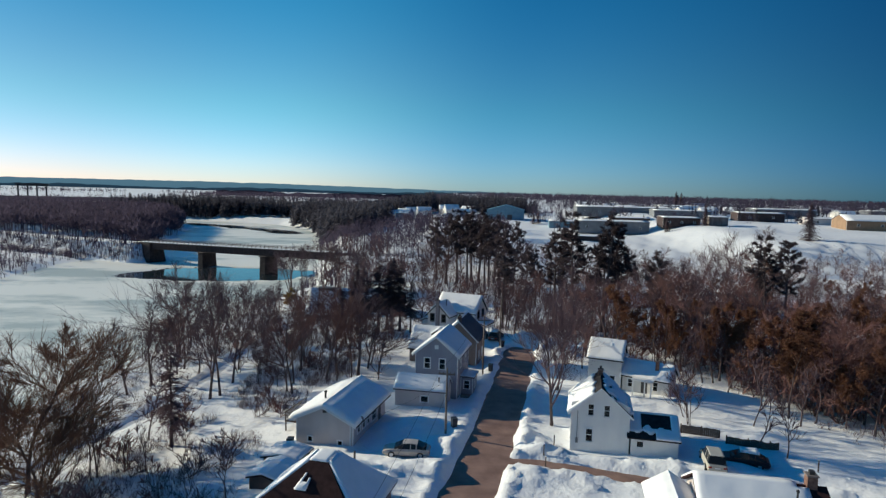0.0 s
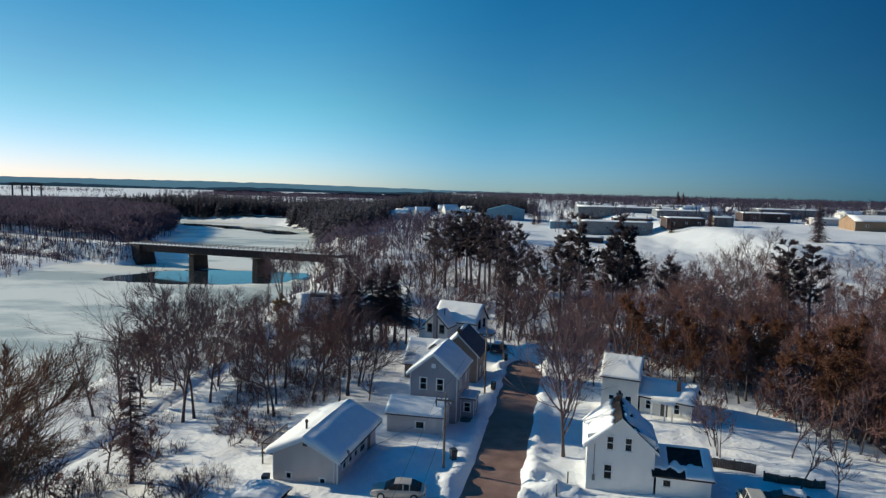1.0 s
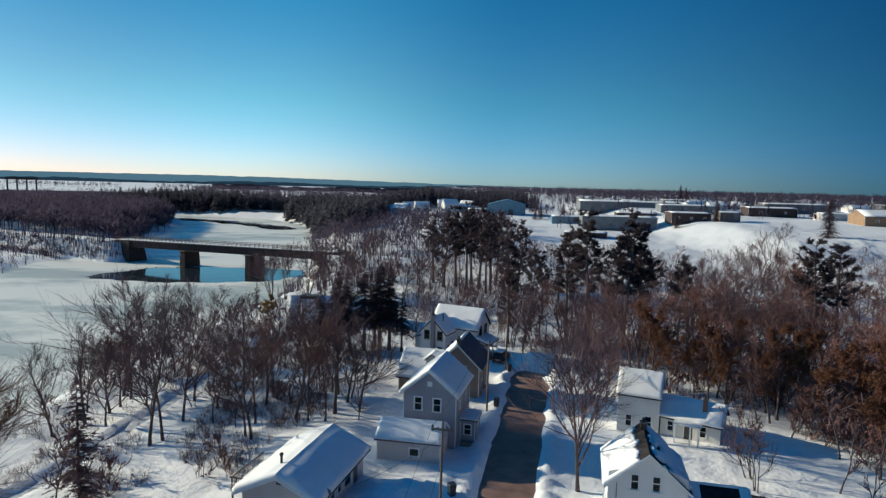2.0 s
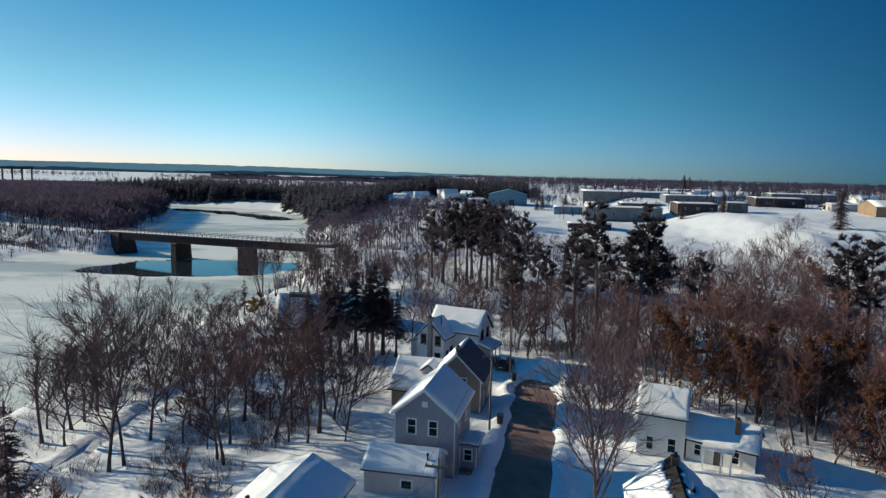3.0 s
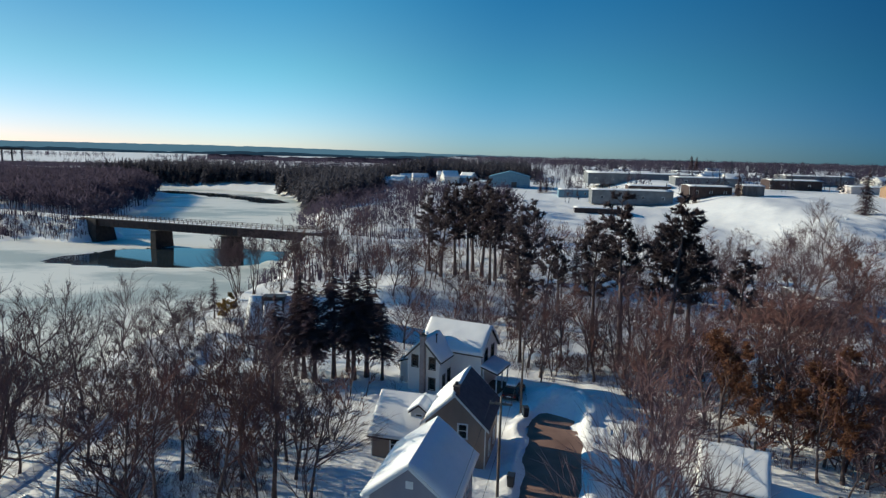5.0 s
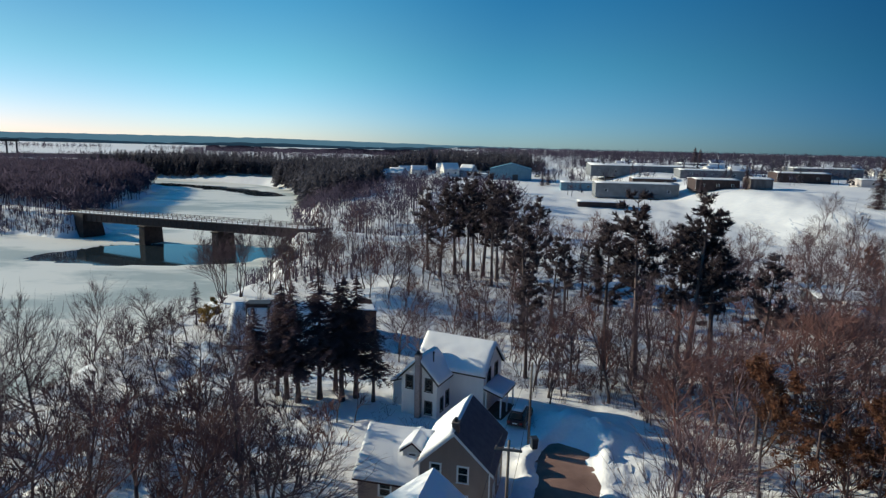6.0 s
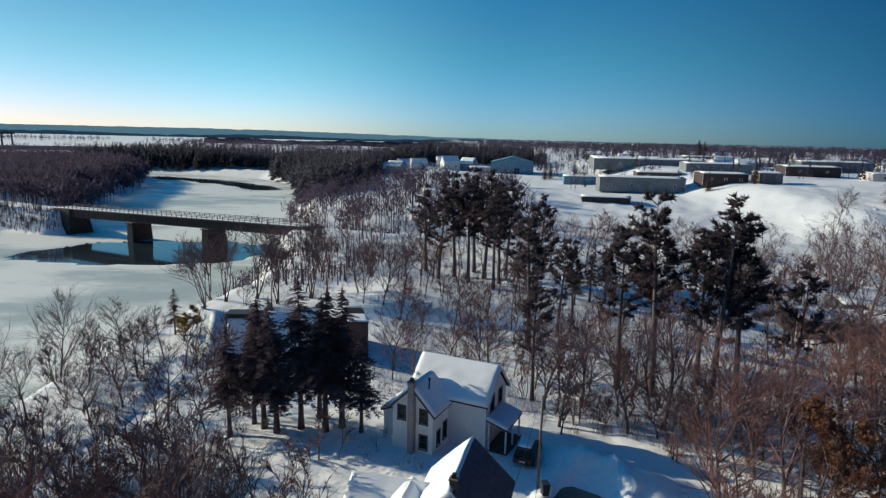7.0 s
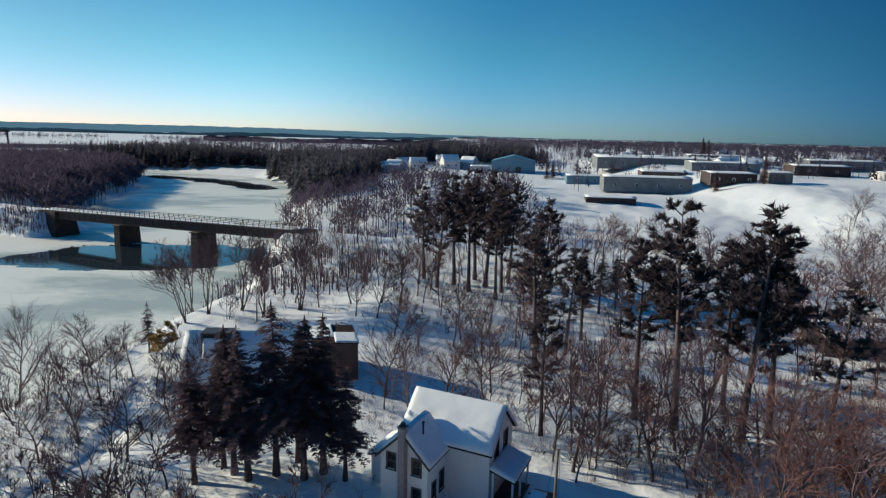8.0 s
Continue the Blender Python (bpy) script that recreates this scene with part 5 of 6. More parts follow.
# the tall pines of the wood: x, y, height
for k, (x, y, h) in enumerate(((24.8, 125.4, 23.8), (21.6, 128.6, 20.0), (30.0, 121.6, 22.8), (33.6, 123.2, 21.4), (32.6, 131.5, 20.0), (40.5, 124.5, 16.0), (12.2, 143.0, 21.0), (10.2, 121.4, 13.0), (16.3, 169.0, 19.5),
                               (55.3, 108.2, 18.6), (62.0, 114.0, 18.0), (-2.5, 186.0, 20.0), (1.0, 190.0, 22.5), (4.0, 184.0, 21.5), (7.5, 189.0, 23.0), (5.5, 195.0, 23.5), (10.5, 184.0, 20.5), (12.5, 192.0, 20.5), (-5.5, 193.0, 19.5), (9.0, 178.0, 18.5), (17.5, 150.0, 15.0), (21.0, 156.0, 14.0))):
    plant(PINES[k % 3], x, y, h / 17.0, k * 2.1, 1.1)
for x, y, s in ((31.5, 88.0, 1.0), (25.6, 93.0, 1.15), (30.0, 103.0, 0.82), (30.6, 90.5, 0.8), (43.0, 73.0, 1.15), (47.0, 80.0, 1.1), (41.0, 86.0, 0.95), (52.0, 90.0, 1.0), (39.5, 70.0, 1.0), (50.0, 70.0, 1.15), (56.0, 78.0, 1.1), (46.0, 65.0, 1.0), (60.0, 88.0, 1.1), (38.0, 98.0, 0.9)):
    plant(OAKS[int(x) % 2], x, y, s, x)
for k, (x, y, s) in enumerate(((11.0, 118.0, 0.95), (13.6, 113.6, 0.85), (15.2, 119.0, 1.0), (18.2, 111.6, 0.9), (11.8, 113.0, 0.8), (9.4, 122.6, 0.9), (23.6, 108.4, 0.85), (21.0, 106.4, 0.75), (28.6, 106.6, 0.95), (36.0, 107.5, 0.95))):
    plant((MAPLES[0], CLUMPS[0], MAPLES[3], POPLARS[1], MAPLES[2], CLUMPS[1])[k % 6], x, y, s * (1.25 if k % 3 == 1 else 1.0), k * 1.9, 1.15)
for x, y, s in ((27.0, 171.0, 0.95), (31.0, 175.0, 0.85), (23.6, 168.0, 0.75)):
    plant(SPRUCES[int(x) % 3], x, y, s, x, 1.25)
# willows that lean over the river by the workshop
for k, (x, y) in enumerate(((-42.6, 160), (-41, 165), (-36, 167), (-31, 164), (-45, 168), (-26, 168))):
    plant(LEANERS[k % 2], x, y, 1.0 + 0.08 * (k % 3), k * 1.7, 1.15)

# the woods round the houses
scatter(28, (-46, -9, 83, 98), MAPLES + CLUMPS + POPLARS[:1], 2.4, 0.75, 1.1)
scatter(16, (-47, -20, 106, 140), MAPLES[:3] + CLUMPS[:1], 3.6, 0.55, 0.8)
scatter(40, (-47, -20, 100, 142), SAPLINGS + BUSHES[:1], 1.8, 0.9, 1.5)
scatter(16, (-30, -10, 80, 103), SAPLINGS + BUSHES, 1.4, 0.8, 1.5)
scatter(20, (-62, -47, 88, 150), BUSHES + CLUMPS, 2.2, 0.7, 1.1)
scatter(14, (-36, -18, 40, 62), BUSHES + SAPLINGS + CLUMPS[:1], 2.0, 0.6, 1.3)
scatter(34, (16, 50, 86, 116), MAPLES[2:5] + POPLARS + CLUMPS[:1] + MAPLES[:1], 2.6, 0.75, 1.1)
scatter(60, (35, 76, 60, 104), MAPLES[3:5] + POPLARS[1:] + CLUMPS[1:] + DISTANT[2:5], 2.2, 0.65, 0.95)
scatter(24, (16, 60, 86, 120), BUSHES + SAPLINGS, 1.6, 0.8, 1.5)
scatter(40, (8, 62, 120, 178), DISTANT + POPLARS, 3.4, 0.6, 0.95)
scatter(40, (-12, 14, 118, 182), DISTANT + CLUMPS + POPLARS, 2.8, 0.55, 0.95)
scatter(40, (-40, 2, 160, 226), DISTANT + CLUMPS, 3.0, 0.6, 0.95)
scatter(40, (50, 95, 96, 178), DISTANT + POPLARS, 3.4, 0.5, 0.8)
scatter(70, (50, 175, 168, 234), DISTANT + CLUMPS, 3.4, 0.4, 0.85)
scatter(90, (60, 128, 100, 190), DISTANT + CLUMPS[1:] + OAKS[:1], 2.6, 0.55, 0.9)
scatter(60, (60, 140, 110, 225), BUSHES, 2.0, 1.2, 2.4)
scatter(30, (84, 190, 226, 256), CLUMPS + DISTANT[:2], 3.0, 0.4, 0.75)
scatter(44, (0, 75, 172, 224), DISTANT + POPLARS + CLUMPS, 3.2, 0.65, 1.0)
scatter(36, (-50, 66, 222, 262), DISTANT + CLUMPS, 3.6, 0.5, 0.85)
scatter(36, (-30, 62, 116, 200), BUSHES + SAPLINGS, 1.8, 0.6, 1.2)
scatter(8, (11, 32, 108, 132), MAPLES[:3], 3.4, 0.6, 0.85)
scatter(20, (9, 26, 106, 119), BUSHES + SAPLINGS[:1], 1.3, 0.9, 1.6)
scatter(46, (32, 72, 68, 104), BUSHES, 1.5, 1.5, 2.6)
scatter(14, (34, 70, 64, 104), OAKS, 2.5, 0.55, 0.9)
scatter(14, (18, 34, 92, 112), BUSHES, 1.6, 1.2, 1.8)
scatter(20, (-42, -20, 42, 76), BUSHES, 1.6, 0.8, 1.7)
# thicket along the edge of the wood behind the yards
for k in range(30):
    f = k / 29
    x, y = 25 + 25 * f + rt.uniform(-1.5, 1.5), 90 - 25 * f + rt.uniform(-1.5, 1.5)
    if free(x, y):
        plant(BUSHES[1 if k % 3 else 0], x + 1.5, y + 1.5, rt.uniform(1.5, 2.6), k * 1.9, 1.2)
for k, (x, y) in enumerate(((33.5, 88.0), (41.0, 78.0), (44.5, 71.5), (49.0, 67.5), (37.5, 84.0), (43.0, 80.0), (48.0, 75.0), (53.0, 70.5))):
    plant((MAPLES[3], OAKS[0], MAPLES[4])[k % 3], x, y, 0.95 + 0.06 * (k % 3), k * 2.3, 1.35)
scatter(30, (26, 60, 64, 92), BUSHES[1:], 1.3, 1.6, 2.6)
scatter(22, (-34, -8, 99, 109), BUSHES + SAPLINGS, 1.3, 0.6, 1.1)
plant(MAPLES[1], 65.0, 149.0, 1.72, 0.8, 1.0)
plant(MAPLES[4], 74.0, 153.0, 1.4, 2.8, 1.1)
plant(CLUMPS[1], 27.6, 69.6, 0.95, 1.4, 1.2)
plant(SAPLINGS[0], 33.9, 66.7, 1.3, 1.0)
for k, (x, y, s) in enumerate(((36.4, 79.0, 1.3), (34.6, 82.6, 1.5), (38.4, 74.0, 1.4), (32.0, 85.2, 1.2), (39.6, 67.6, 1.5))):
    plant(SAPLINGS[k % 2], x, y, s, k * 1.3, 1.2)

# ---- far woods, too many trees to count: one mesh for each wood ----
def far_wood(name, n, inside, seed, bare, label, h0=9, h1=14, mat=None, slivers=42, dry=True):
    """n rough trees where inside(x, y) holds, drawn from a box; bare ones are trunks with fans of twigs, others ragged cones."""
    rng = random.Random(seed)
    (x0, x1, y0, y1), test = inside
    pts = []
    while len(pts) < n:
        xs, ys = np.random.RandomState(seed + len(pts)).uniform((x0, y0), (x1, y1), (n * 3, 2)).T
        ok = test(xs, ys) & (~in_river(xs, ys) if dry else lie(xs, ys, False) > -8.3)
        pts += list(zip(xs[ok], ys[ok]))
        if not ok.any():
            break
    pts = pts[:n]
    zs = lie(np.array([p[0] for p in pts]), np.array([p[1] for p in pts]), False)
    v, f = [], []
    for (x, y), z in zip(pts, zs):
        h = rng.uniform(h0, h1)
        if bare:
            w = h * rng.uniform(0.24, 0.36)
            for k in range(slivers):
                n3 = Vector((rng.gauss(0, 1), rng.gauss(0, 1), rng.gauss(0, 1))).normalized() * rng.uniform(0.4, 1.0)
                a = Vector((x + n3.x * w, y + n3.y * w, z + h * (0.58 + n3.z * 0.36)))
                o = Vector((rng.uniform(-1, 1), rng.uniform(-1, 1), 0)) * h * 0.024
                u = Vector((rng.uniform(-1, 1), rng.uniform(-1, 1), rng.uniform(0.2, 1.3))) * h * 0.19
                i = len(v)
                v += [a - o, a + o, a + u]
                f.append((i, i + 1, i + 2))
            i = len(v)
            v += [(x - 0.16, y, z - 0.3), (x + 0.16, y, z - 0.3), (x + 0.03, y + 0.02, z + h * 0.8), (x - 0.03, y + 0.02, z + h * 0.8)]
            f.append((i, i + 1, i + 2, i + 3))
        else:
            w = h * rng.uniform(0.15, 0.24)
            for k in range(40):
                s = (k + rng.random()) / 40
                th = rng.uniform(0, 6.28)
                ww = w * (1 - s) ** 0.8 + 0.2
                c = Vector((x, y, z + h * (0.12 + 0.86 * s)))
                d = Vector((math.cos(th), math.sin(th), -0.25)) * ww * rng.uniform(0.6, 1.2)
                o = Vector((-math.sin(th), math.cos(th), 0)) * ww * rng.uniform(0.25, 0.5)
                i = len(v)
                v += [c + Vector((0, 0, h * 0.07)), c + d + o, c + d - o]
                f.append((i, i + 1, i + 2))
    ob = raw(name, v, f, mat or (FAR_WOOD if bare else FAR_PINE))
    return tagged(ob, label, "woods", kind="stuff")


left_bank = ((-520, -130, 285, 560), lambda x, y: (x < -134 - 0.42 * (y - 285)) & (y > 281 - 0.42 * (x + 134)))
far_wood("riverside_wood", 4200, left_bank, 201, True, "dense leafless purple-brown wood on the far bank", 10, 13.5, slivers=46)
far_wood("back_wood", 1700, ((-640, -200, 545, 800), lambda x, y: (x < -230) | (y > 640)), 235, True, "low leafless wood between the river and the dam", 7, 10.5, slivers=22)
far_wood("bank_bushes", 1500, ((-245, -137.5, 250, 330), lambda x, y: np.abs((y - 273.6) + 0.4125 * (x + 139) + 10) < 5.6), 203, True, "bare bushes on the snowy railway bank", 1.3, 3.6, slivers=20, dry=False)
far_wood("point_brush", 420, ((-235, -170, 206, 250), lambda x, y: y > 214 + 8 * np.sin(x * 0.11)), 231, True, "dark brush on the low point by the ice", 1.8, 4.2, slivers=22)
far_wood("shore_brush", 700, ((-300, -158, 130, 285), lambda x, y: waves(x, y, 30, 41) > -0.1), 227, True, "bare brush on the low snowy shore", 2, 4.5)
far_wood("far_shore_edge", 500, ((-420, -110, 520, 660), lambda x, y: (seg_dist(x, y, RIVER, True) < 26) & (y > 600 - 0.35 * (x + 211))), 233, False, "dark evergreens along the far river bend", 12, 18)
far_wood("far_shore_wood", 1100, ((-350, -60, 540, 760), lambda x, y: (y > 628 - 0.32 * (x + 300)) & (y > 560)), 205, False, "dark evergreen wood on the far shore", 11, 18)
far_wood("right_bank_pines", 1000, ((-150, 20, 345, 620), lambda x, y: (x > -70 - 0.36 * (y - 330)) & (x < np.where(y < 500, -52 + 0.04 * (y - 345), -20))), 207, False, "dark pine wood along the right bank", 13, 20)
far_wood("right_bank_wood", 460, ((-75, 30, 240, 385), lambda x, y: (x > -52 - 0.25 * (y - 240)) & (np.abs(y - 234.4 + 0.4125 * (x + 44)) > 5)), 209, True, "leafless trees above the right bank", 6, 11)
far_wood("right_shore_brush", 420, ((-62, -16, 178, 246), lambda x, y: (np.abs(y - 234.4 + 0.4125 * (x + 44)) > 4) & (waves(x, y, 18, 43) > -0.35)), 229, True, "leafless brush on the snowy bank by the bridge", 1.6, 4.5, slivers=24)
far_wood("village_trees", 700, ((-20, 120, 560, 760), lambda x, y: x < 75), 211, False, "dark wood behind the far houses", 10, 17)
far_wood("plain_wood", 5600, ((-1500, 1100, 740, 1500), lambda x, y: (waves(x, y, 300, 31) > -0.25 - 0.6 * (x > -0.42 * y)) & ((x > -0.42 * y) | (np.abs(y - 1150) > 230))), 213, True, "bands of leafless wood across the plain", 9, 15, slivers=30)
far_wood("town_trees", 2800, ((60, 950, 480, 1050), lambda x, y: waves(x, y, 160, 33) > -0.45), 215, True, "leafless town trees", 6, 12, slivers=30)
far_wood("town_pines", 260, ((100, 700, 430, 900), lambda x, y: waves(x, y, 160, 35) > 0.1), 217, False, "scattered town evergreens", 8, 15)


far_wood("yard_trees", 170, ((55, 330, 362, 480), lambda x, y: waves(x, y, 60, 37) > 0.0), 223, True, "leafless yard trees between the halls", 5, 9)
far_wood("yard_pines", 60, ((55, 330, 362, 500), lambda x, y: waves(x, y, 50, 39) > 0.1), 225, False, "dark yard evergreens between the halls", 6, 11)


def sledge_tracks(n, seed):
    """Narrow packed tracks that run down the open slope from its rim."""
    rng = random.Random(seed)
    v, f = [], []
    for _ in range(n):
        x0, y0 = rng.uniform(92, 190), rng.uniform(262, 292)
        x1, y1 = x0 - rng.uniform(-8, 22), y0 - rng.uniform(24, 52)
        bow, half = rng.uniform(-4, 4), rng.uniform(0.18, 0.4)
        q = np.linspace(0, 1, 26)
        xs, ys = x0 + (x1 - x0) * q + bow * np.sin(q * math.pi), y0 + (y1 - y0) * q
        zl, zr = lie(xs - half, ys) + 0.05, lie(xs + half, ys) + 0.05
        i = len(v)
        for k in range(26):
            v += [(xs[k] - half, ys[k], zl[k]), (xs[k] + half, ys[k], zr[k])]
        f += [(i + 2 * k, i + 2 * k + 1, i + 2 * k + 3, i + 2 * k + 2) for k in range(25)]
    tagged(raw("sledge_tracks", v, f, PATH_SNOW), "packed sledge tracks down the snowy slope", "tracks", kind="stuff")


sledge_tracks(34, 241)


def undergrowth(n, zones, seed):
    """Brush, dead stalks and seedlings that stick out of the snow under the trees."""
    rng = random.Random(seed)
    v, f, made = [], [], 0
    pts = []
    while len(pts) < n:
        x0, x1, y0, y1 = rng.choice(zones)
        x, y = rng.uniform(x0, x1), rng.uniform(y0, y1)
        if free(x, y, -0.6) and noise.noise(Vector((x * 0.14, y * 0.14, 2))) > -0.15:
            pts.append((x, y))
    zs = lie(np.array([p[0] for p in pts]), np.array([p[1] for p in pts]))
    for (x, y), z in zip(pts, zs):
        h = rng.uniform(0.4, 1.9)
        for _ in range(5):
            a = Vector((x + rng.gauss(0, 0.15), y + rng.gauss(0, 0.15), z - 0.1))
            b = a + Vector((rng.gauss(0, 0.28) * h, rng.gauss(0, 0.28) * h, h * rng.uniform(0.5, 1)))
            tube(v, f, [a, b], [0.017, 0], 3)
            c = a.lerp(b, rng.uniform(0.4, 0.8))
            tube(v, f, [c, c + Vector((rng.gauss(0, 0.25), rng.gauss(0, 0.25), rng.uniform(0.1, 0.4))) * h], [0.014, 0], 3)
    tagged(raw("undergrowth", v, f, TWIG), "leafless brush and dead stalks in the snow", "brush", kind="stuff")


undergrowth(11000, ((-12, 45, 104, 160), (10, 62, 105, 178), (15, 60, 90, 140), (-46, -20, 100, 140), (-48, -9, 80, 135), (-30, -12, 80, 103), (15, 60, 84, 125), (-12, 60, 116, 180), (-62, -46, 80, 160), (-40, 20, 160, 225), (34, 70, 60, 105), (-46, -18, 42, 80), (-46, -18, 42, 80)), 221)


def ridge(name, dist, x0, x1, base, heights, mat, label):
    """A far ridge of hills with an uneven wooded crest."""
    v, f = [], []
    n = 260
    for k in range(n + 1):
        s = k / n
        x = x0 + (x1 - x0) * s
        h = heights(s) + 5 * noise.noise(Vector((s * 90, 1, dist))) + 2.5 * noise.noise(Vector((s * 300, 5, dist)))
        v += [(x, dist, base - 40), (x, dist, base + h), (x, dist + 60, base + h - 6)]
    for k in range(n):
        a = k * 3
        f += [(a, a + 3, a + 4, a + 1), (a + 1, a + 4, a + 5, a + 2)]
    return tagged(raw(name, v, f, mat), label, "hills", kind="structure")


# hills and far woods carry their haze as emission in the material
ridge("backdrop_hills", 4500, -4600, 4600, 0, lambda s: 17 + 36 * float(smooth(np.array(s), 0.62, 0.28)) - 8 * float(smooth(np.array(s), 0.16, 0.0)), FAR_RIDGE, "long wooded hills on the horizon, blue from painted haze")
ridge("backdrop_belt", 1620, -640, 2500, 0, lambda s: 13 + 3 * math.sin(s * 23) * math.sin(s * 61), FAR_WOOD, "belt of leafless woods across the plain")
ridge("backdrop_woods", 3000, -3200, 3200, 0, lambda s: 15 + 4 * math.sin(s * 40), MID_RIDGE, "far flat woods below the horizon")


# ---- buildings up on the plain ----
def hall(name, x, y, yaw, w, d, eave, ridge_h, wall, roof_snow, label, category, seed, wins=0, base=None, door=False, along_x=True):
    c, s = math.cos(radians(yaw)), math.sin(radians(yaw))
    z = sum(lie_at(x + a * c - b * s, y + a * s + b * c) for a, b in ((0, 0), (w, 0), (w, d), (0, d), (w / 2, 0))) / 5 - 0.4 if base is None else base
    b = thing(name, pose(x, y, z, 0, 0, yaw), label, category)
    n = max(wins, 0)
    holes = [((k + 0.5) * w / n - 0.6, eave * 0.45, (k + 0.5) * w / n + 0.6, eave * 0.45 + 1.1) for k in range(n)] if n else []
    if along_x:
        house_block(b, turned(w, 0, 90), d, w, eave, ridge_h, wall, SHINGLE_GREY, WHITE_TRIM, over=0.3, front=0.3, thick=0.3 if roof_snow else 0.0, seed=seed, win={"left": holes}, grid=(10, 5))
    else:
        house_block(b, IDENT, w, d, eave, ridge_h, wall, BLUE_METAL, None, over=0.2, front=0.2, thick=0.25 if roof_snow else 0.0, seed=seed, win={"front": holes}, grid=(10, 5), doors=[("front", w * 0.55, 0.1, w * 0.55 + 3.5, 4.2)] if door else [])
    return b


hall("steel_hall", 22, 452, -6, 27, 30, 7.5, 11.0, BLUE_METAL, False, "blue steel hall with a low gable roof and big door", "hall", 301, door=True, along_x=False)
hall("annex", 9, 455, -6, 12, 10, 3.4, 4.0, TAUPE_SIDING, True, "white annex beside the blue steel hall", "annex", 303)
hall("store", 70, 357, -6, 40, 16, 7.0, 7.5, GREY_METAL, True, "long grey store with a flat snowy roof", "store", 305, wins=4)
hall("school", 88, 455, -5, 95, 26, 7.0, 7.6, GREY_METAL, True, "long low school building with a snow-covered roof", "school", 307, wins=9)
hall("brick_store", 115, 346, -6, 20, 16, 5.5, 6.0, DARK_BRICK, True, "dark red brick store with a snowy roof", "store", 309, wins=3)
hall("shed", 137, 338, -6, 10, 10, 5.0, 5.6, CONCRETE, True, "pale concrete shed with a flat roof", "shed", 311)
hall("low_store", 54, 318, -8, 20, 9, 2.4, 2.8, DARK_BRICK, True, "low dark store buried in snow", "store", 313)
hall("warehouse", 207, 332, -8, 46, 18, 5.0, 8.0, ORANGE_WALL, True, "ochre warehouse with a snowy roof", "warehouse", 315, wins=4)
hall("bungalow", 258, 388, -8, 30, 11, 3.6, 5.6, CREAM_SIDING, True, "long cream bungalow with a snowy roof", "house", 317, wins=5)
hall("bungalow", 262, 262, -8, 26, 10, 3.4, 5.0, TAUPE_SIDING, True, "low bungalow with snow on its roof", "house", 319, wins=4)
rh = random.Random(9)
for x, y, w, d, e, mat in ((130, 410, 36, 16, 5.0, GREY_METAL), (178, 395, 28, 14, 5.5, DARK_BRICK), (60, 400, 30, 14, 4.5, BLUE_METAL), (205, 430, 40, 18, 6.0, GREY_METAL), (235, 470, 34, 15, 5.0, TAUPE_SIDING), (100, 520, 50, 18, 6.0, DARK_BRICK),
                           (168, 520, 44, 16, 6.5, GREY_METAL), (300, 420, 36, 16, 5.0, CREAM_SIDING), (330, 500, 40, 18, 6.0, GREY_METAL), (205, 365, 22, 12, 4.0, TAUPE_SIDING), (100, 400, 24, 12, 4.0, DARK_BOARDS)):
    hall("works_hall", x, y, -6, w, d, e, e + 0.6, mat, True, "long low works hall with a snowy roof", "hall", int(700 + x), wins=max(2, w // 10))
for k in range(44):
    hall("house", rh.uniform(120, 620), rh.uniform(430, 780), rh.uniform(-30, 20), rh.uniform(11, 17), rh.uniform(8, 10), 3.4, rh.uniform(5.4, 6.6), rh.choice((CREAM_SIDING, TAUPE_SIDING, GREY_SIDING, WHITE_SIDING)), True,
         "small town house with a snowy roof", "house", 330 + 3 * k, wins=2)
for x, y, yaw, w, ridge_h in ((-8, 470, 20, 11, 9.5), (2, 478, -30, 10, 9.0), (-30, 470, 10, 11, 8.0), (-46, 462, -25, 11, 8.5), (-52, 474, 25, 11, 9.0), (-38, 485, 35, 12, 8.5), (-14, 490, 0, 12, 8.0)):
    hall("house", x, y, yaw, w, 9, 5.2, ridge_h, rh.choice((TAUPE_SIDING, GREY_SIDING, CREAM_SIDING)), True, "gabled house with a bright snowy roof among far trees", "house", int(500 + x), wins=2)

for k, (x, y, s) in enumerate(((162.6, 287, 1.5), (115.5, 340, 0.72), (134.5, 337, 0.95), (52, 420, 0.75), (56, 424, 0.8), (206, 276, 0.6), (224, 640, 1.7), (231, 645, 1.6))):
    plant(YARD_SPRUCE, x, y, s, k * 1.7, 1.0)
for k, (x, y, s) in enumerate(((128, 262, 0.95), (134, 268, 0.8), (98, 246, 0.6), (51.3, 129.2, 1.35), (71, 168, 1.3), (78, 176, 1.35))):
    plant(MAPLES[k % 3], x, y, s, k)

# low works buildings beyond the wood
hall("workshop", 56, 152, -8, 16, 9, 3.2, 3.9, DARK_BOARDS, True, "low dark workshop with a snowy roof", "workshop", 401, wins=2)
hall("workshop", 70, 163, -8, 12, 8, 3.0, 3.6, GREY_METAL, True, "grey workshop with a snowy roof", "workshop", 404, wins=2)


def container():
    c = thing("container", pose(73, 160, lie_at(75, 161), 0, 0, -10), "orange-red shipping container beside the workshop", "container")
    bm = bmesh.new()
    box(bm, 0, 0, 0, 6, 2.4, 2.5)
    for k in range(24):
        box(bm, 0.1 + k * 0.245, -0.05, 0.15, 0.22 + k * 0.245, -0.002, 2.35)
    part("body", bm, RED_PAINT, c)
    snow_patch(c, (0, 0, 2.504), (6, 0, 2.504), (6, 2.4, 2.504), (0, 2.4, 2.504), 0.25, 409, None, 10, 6)


container()


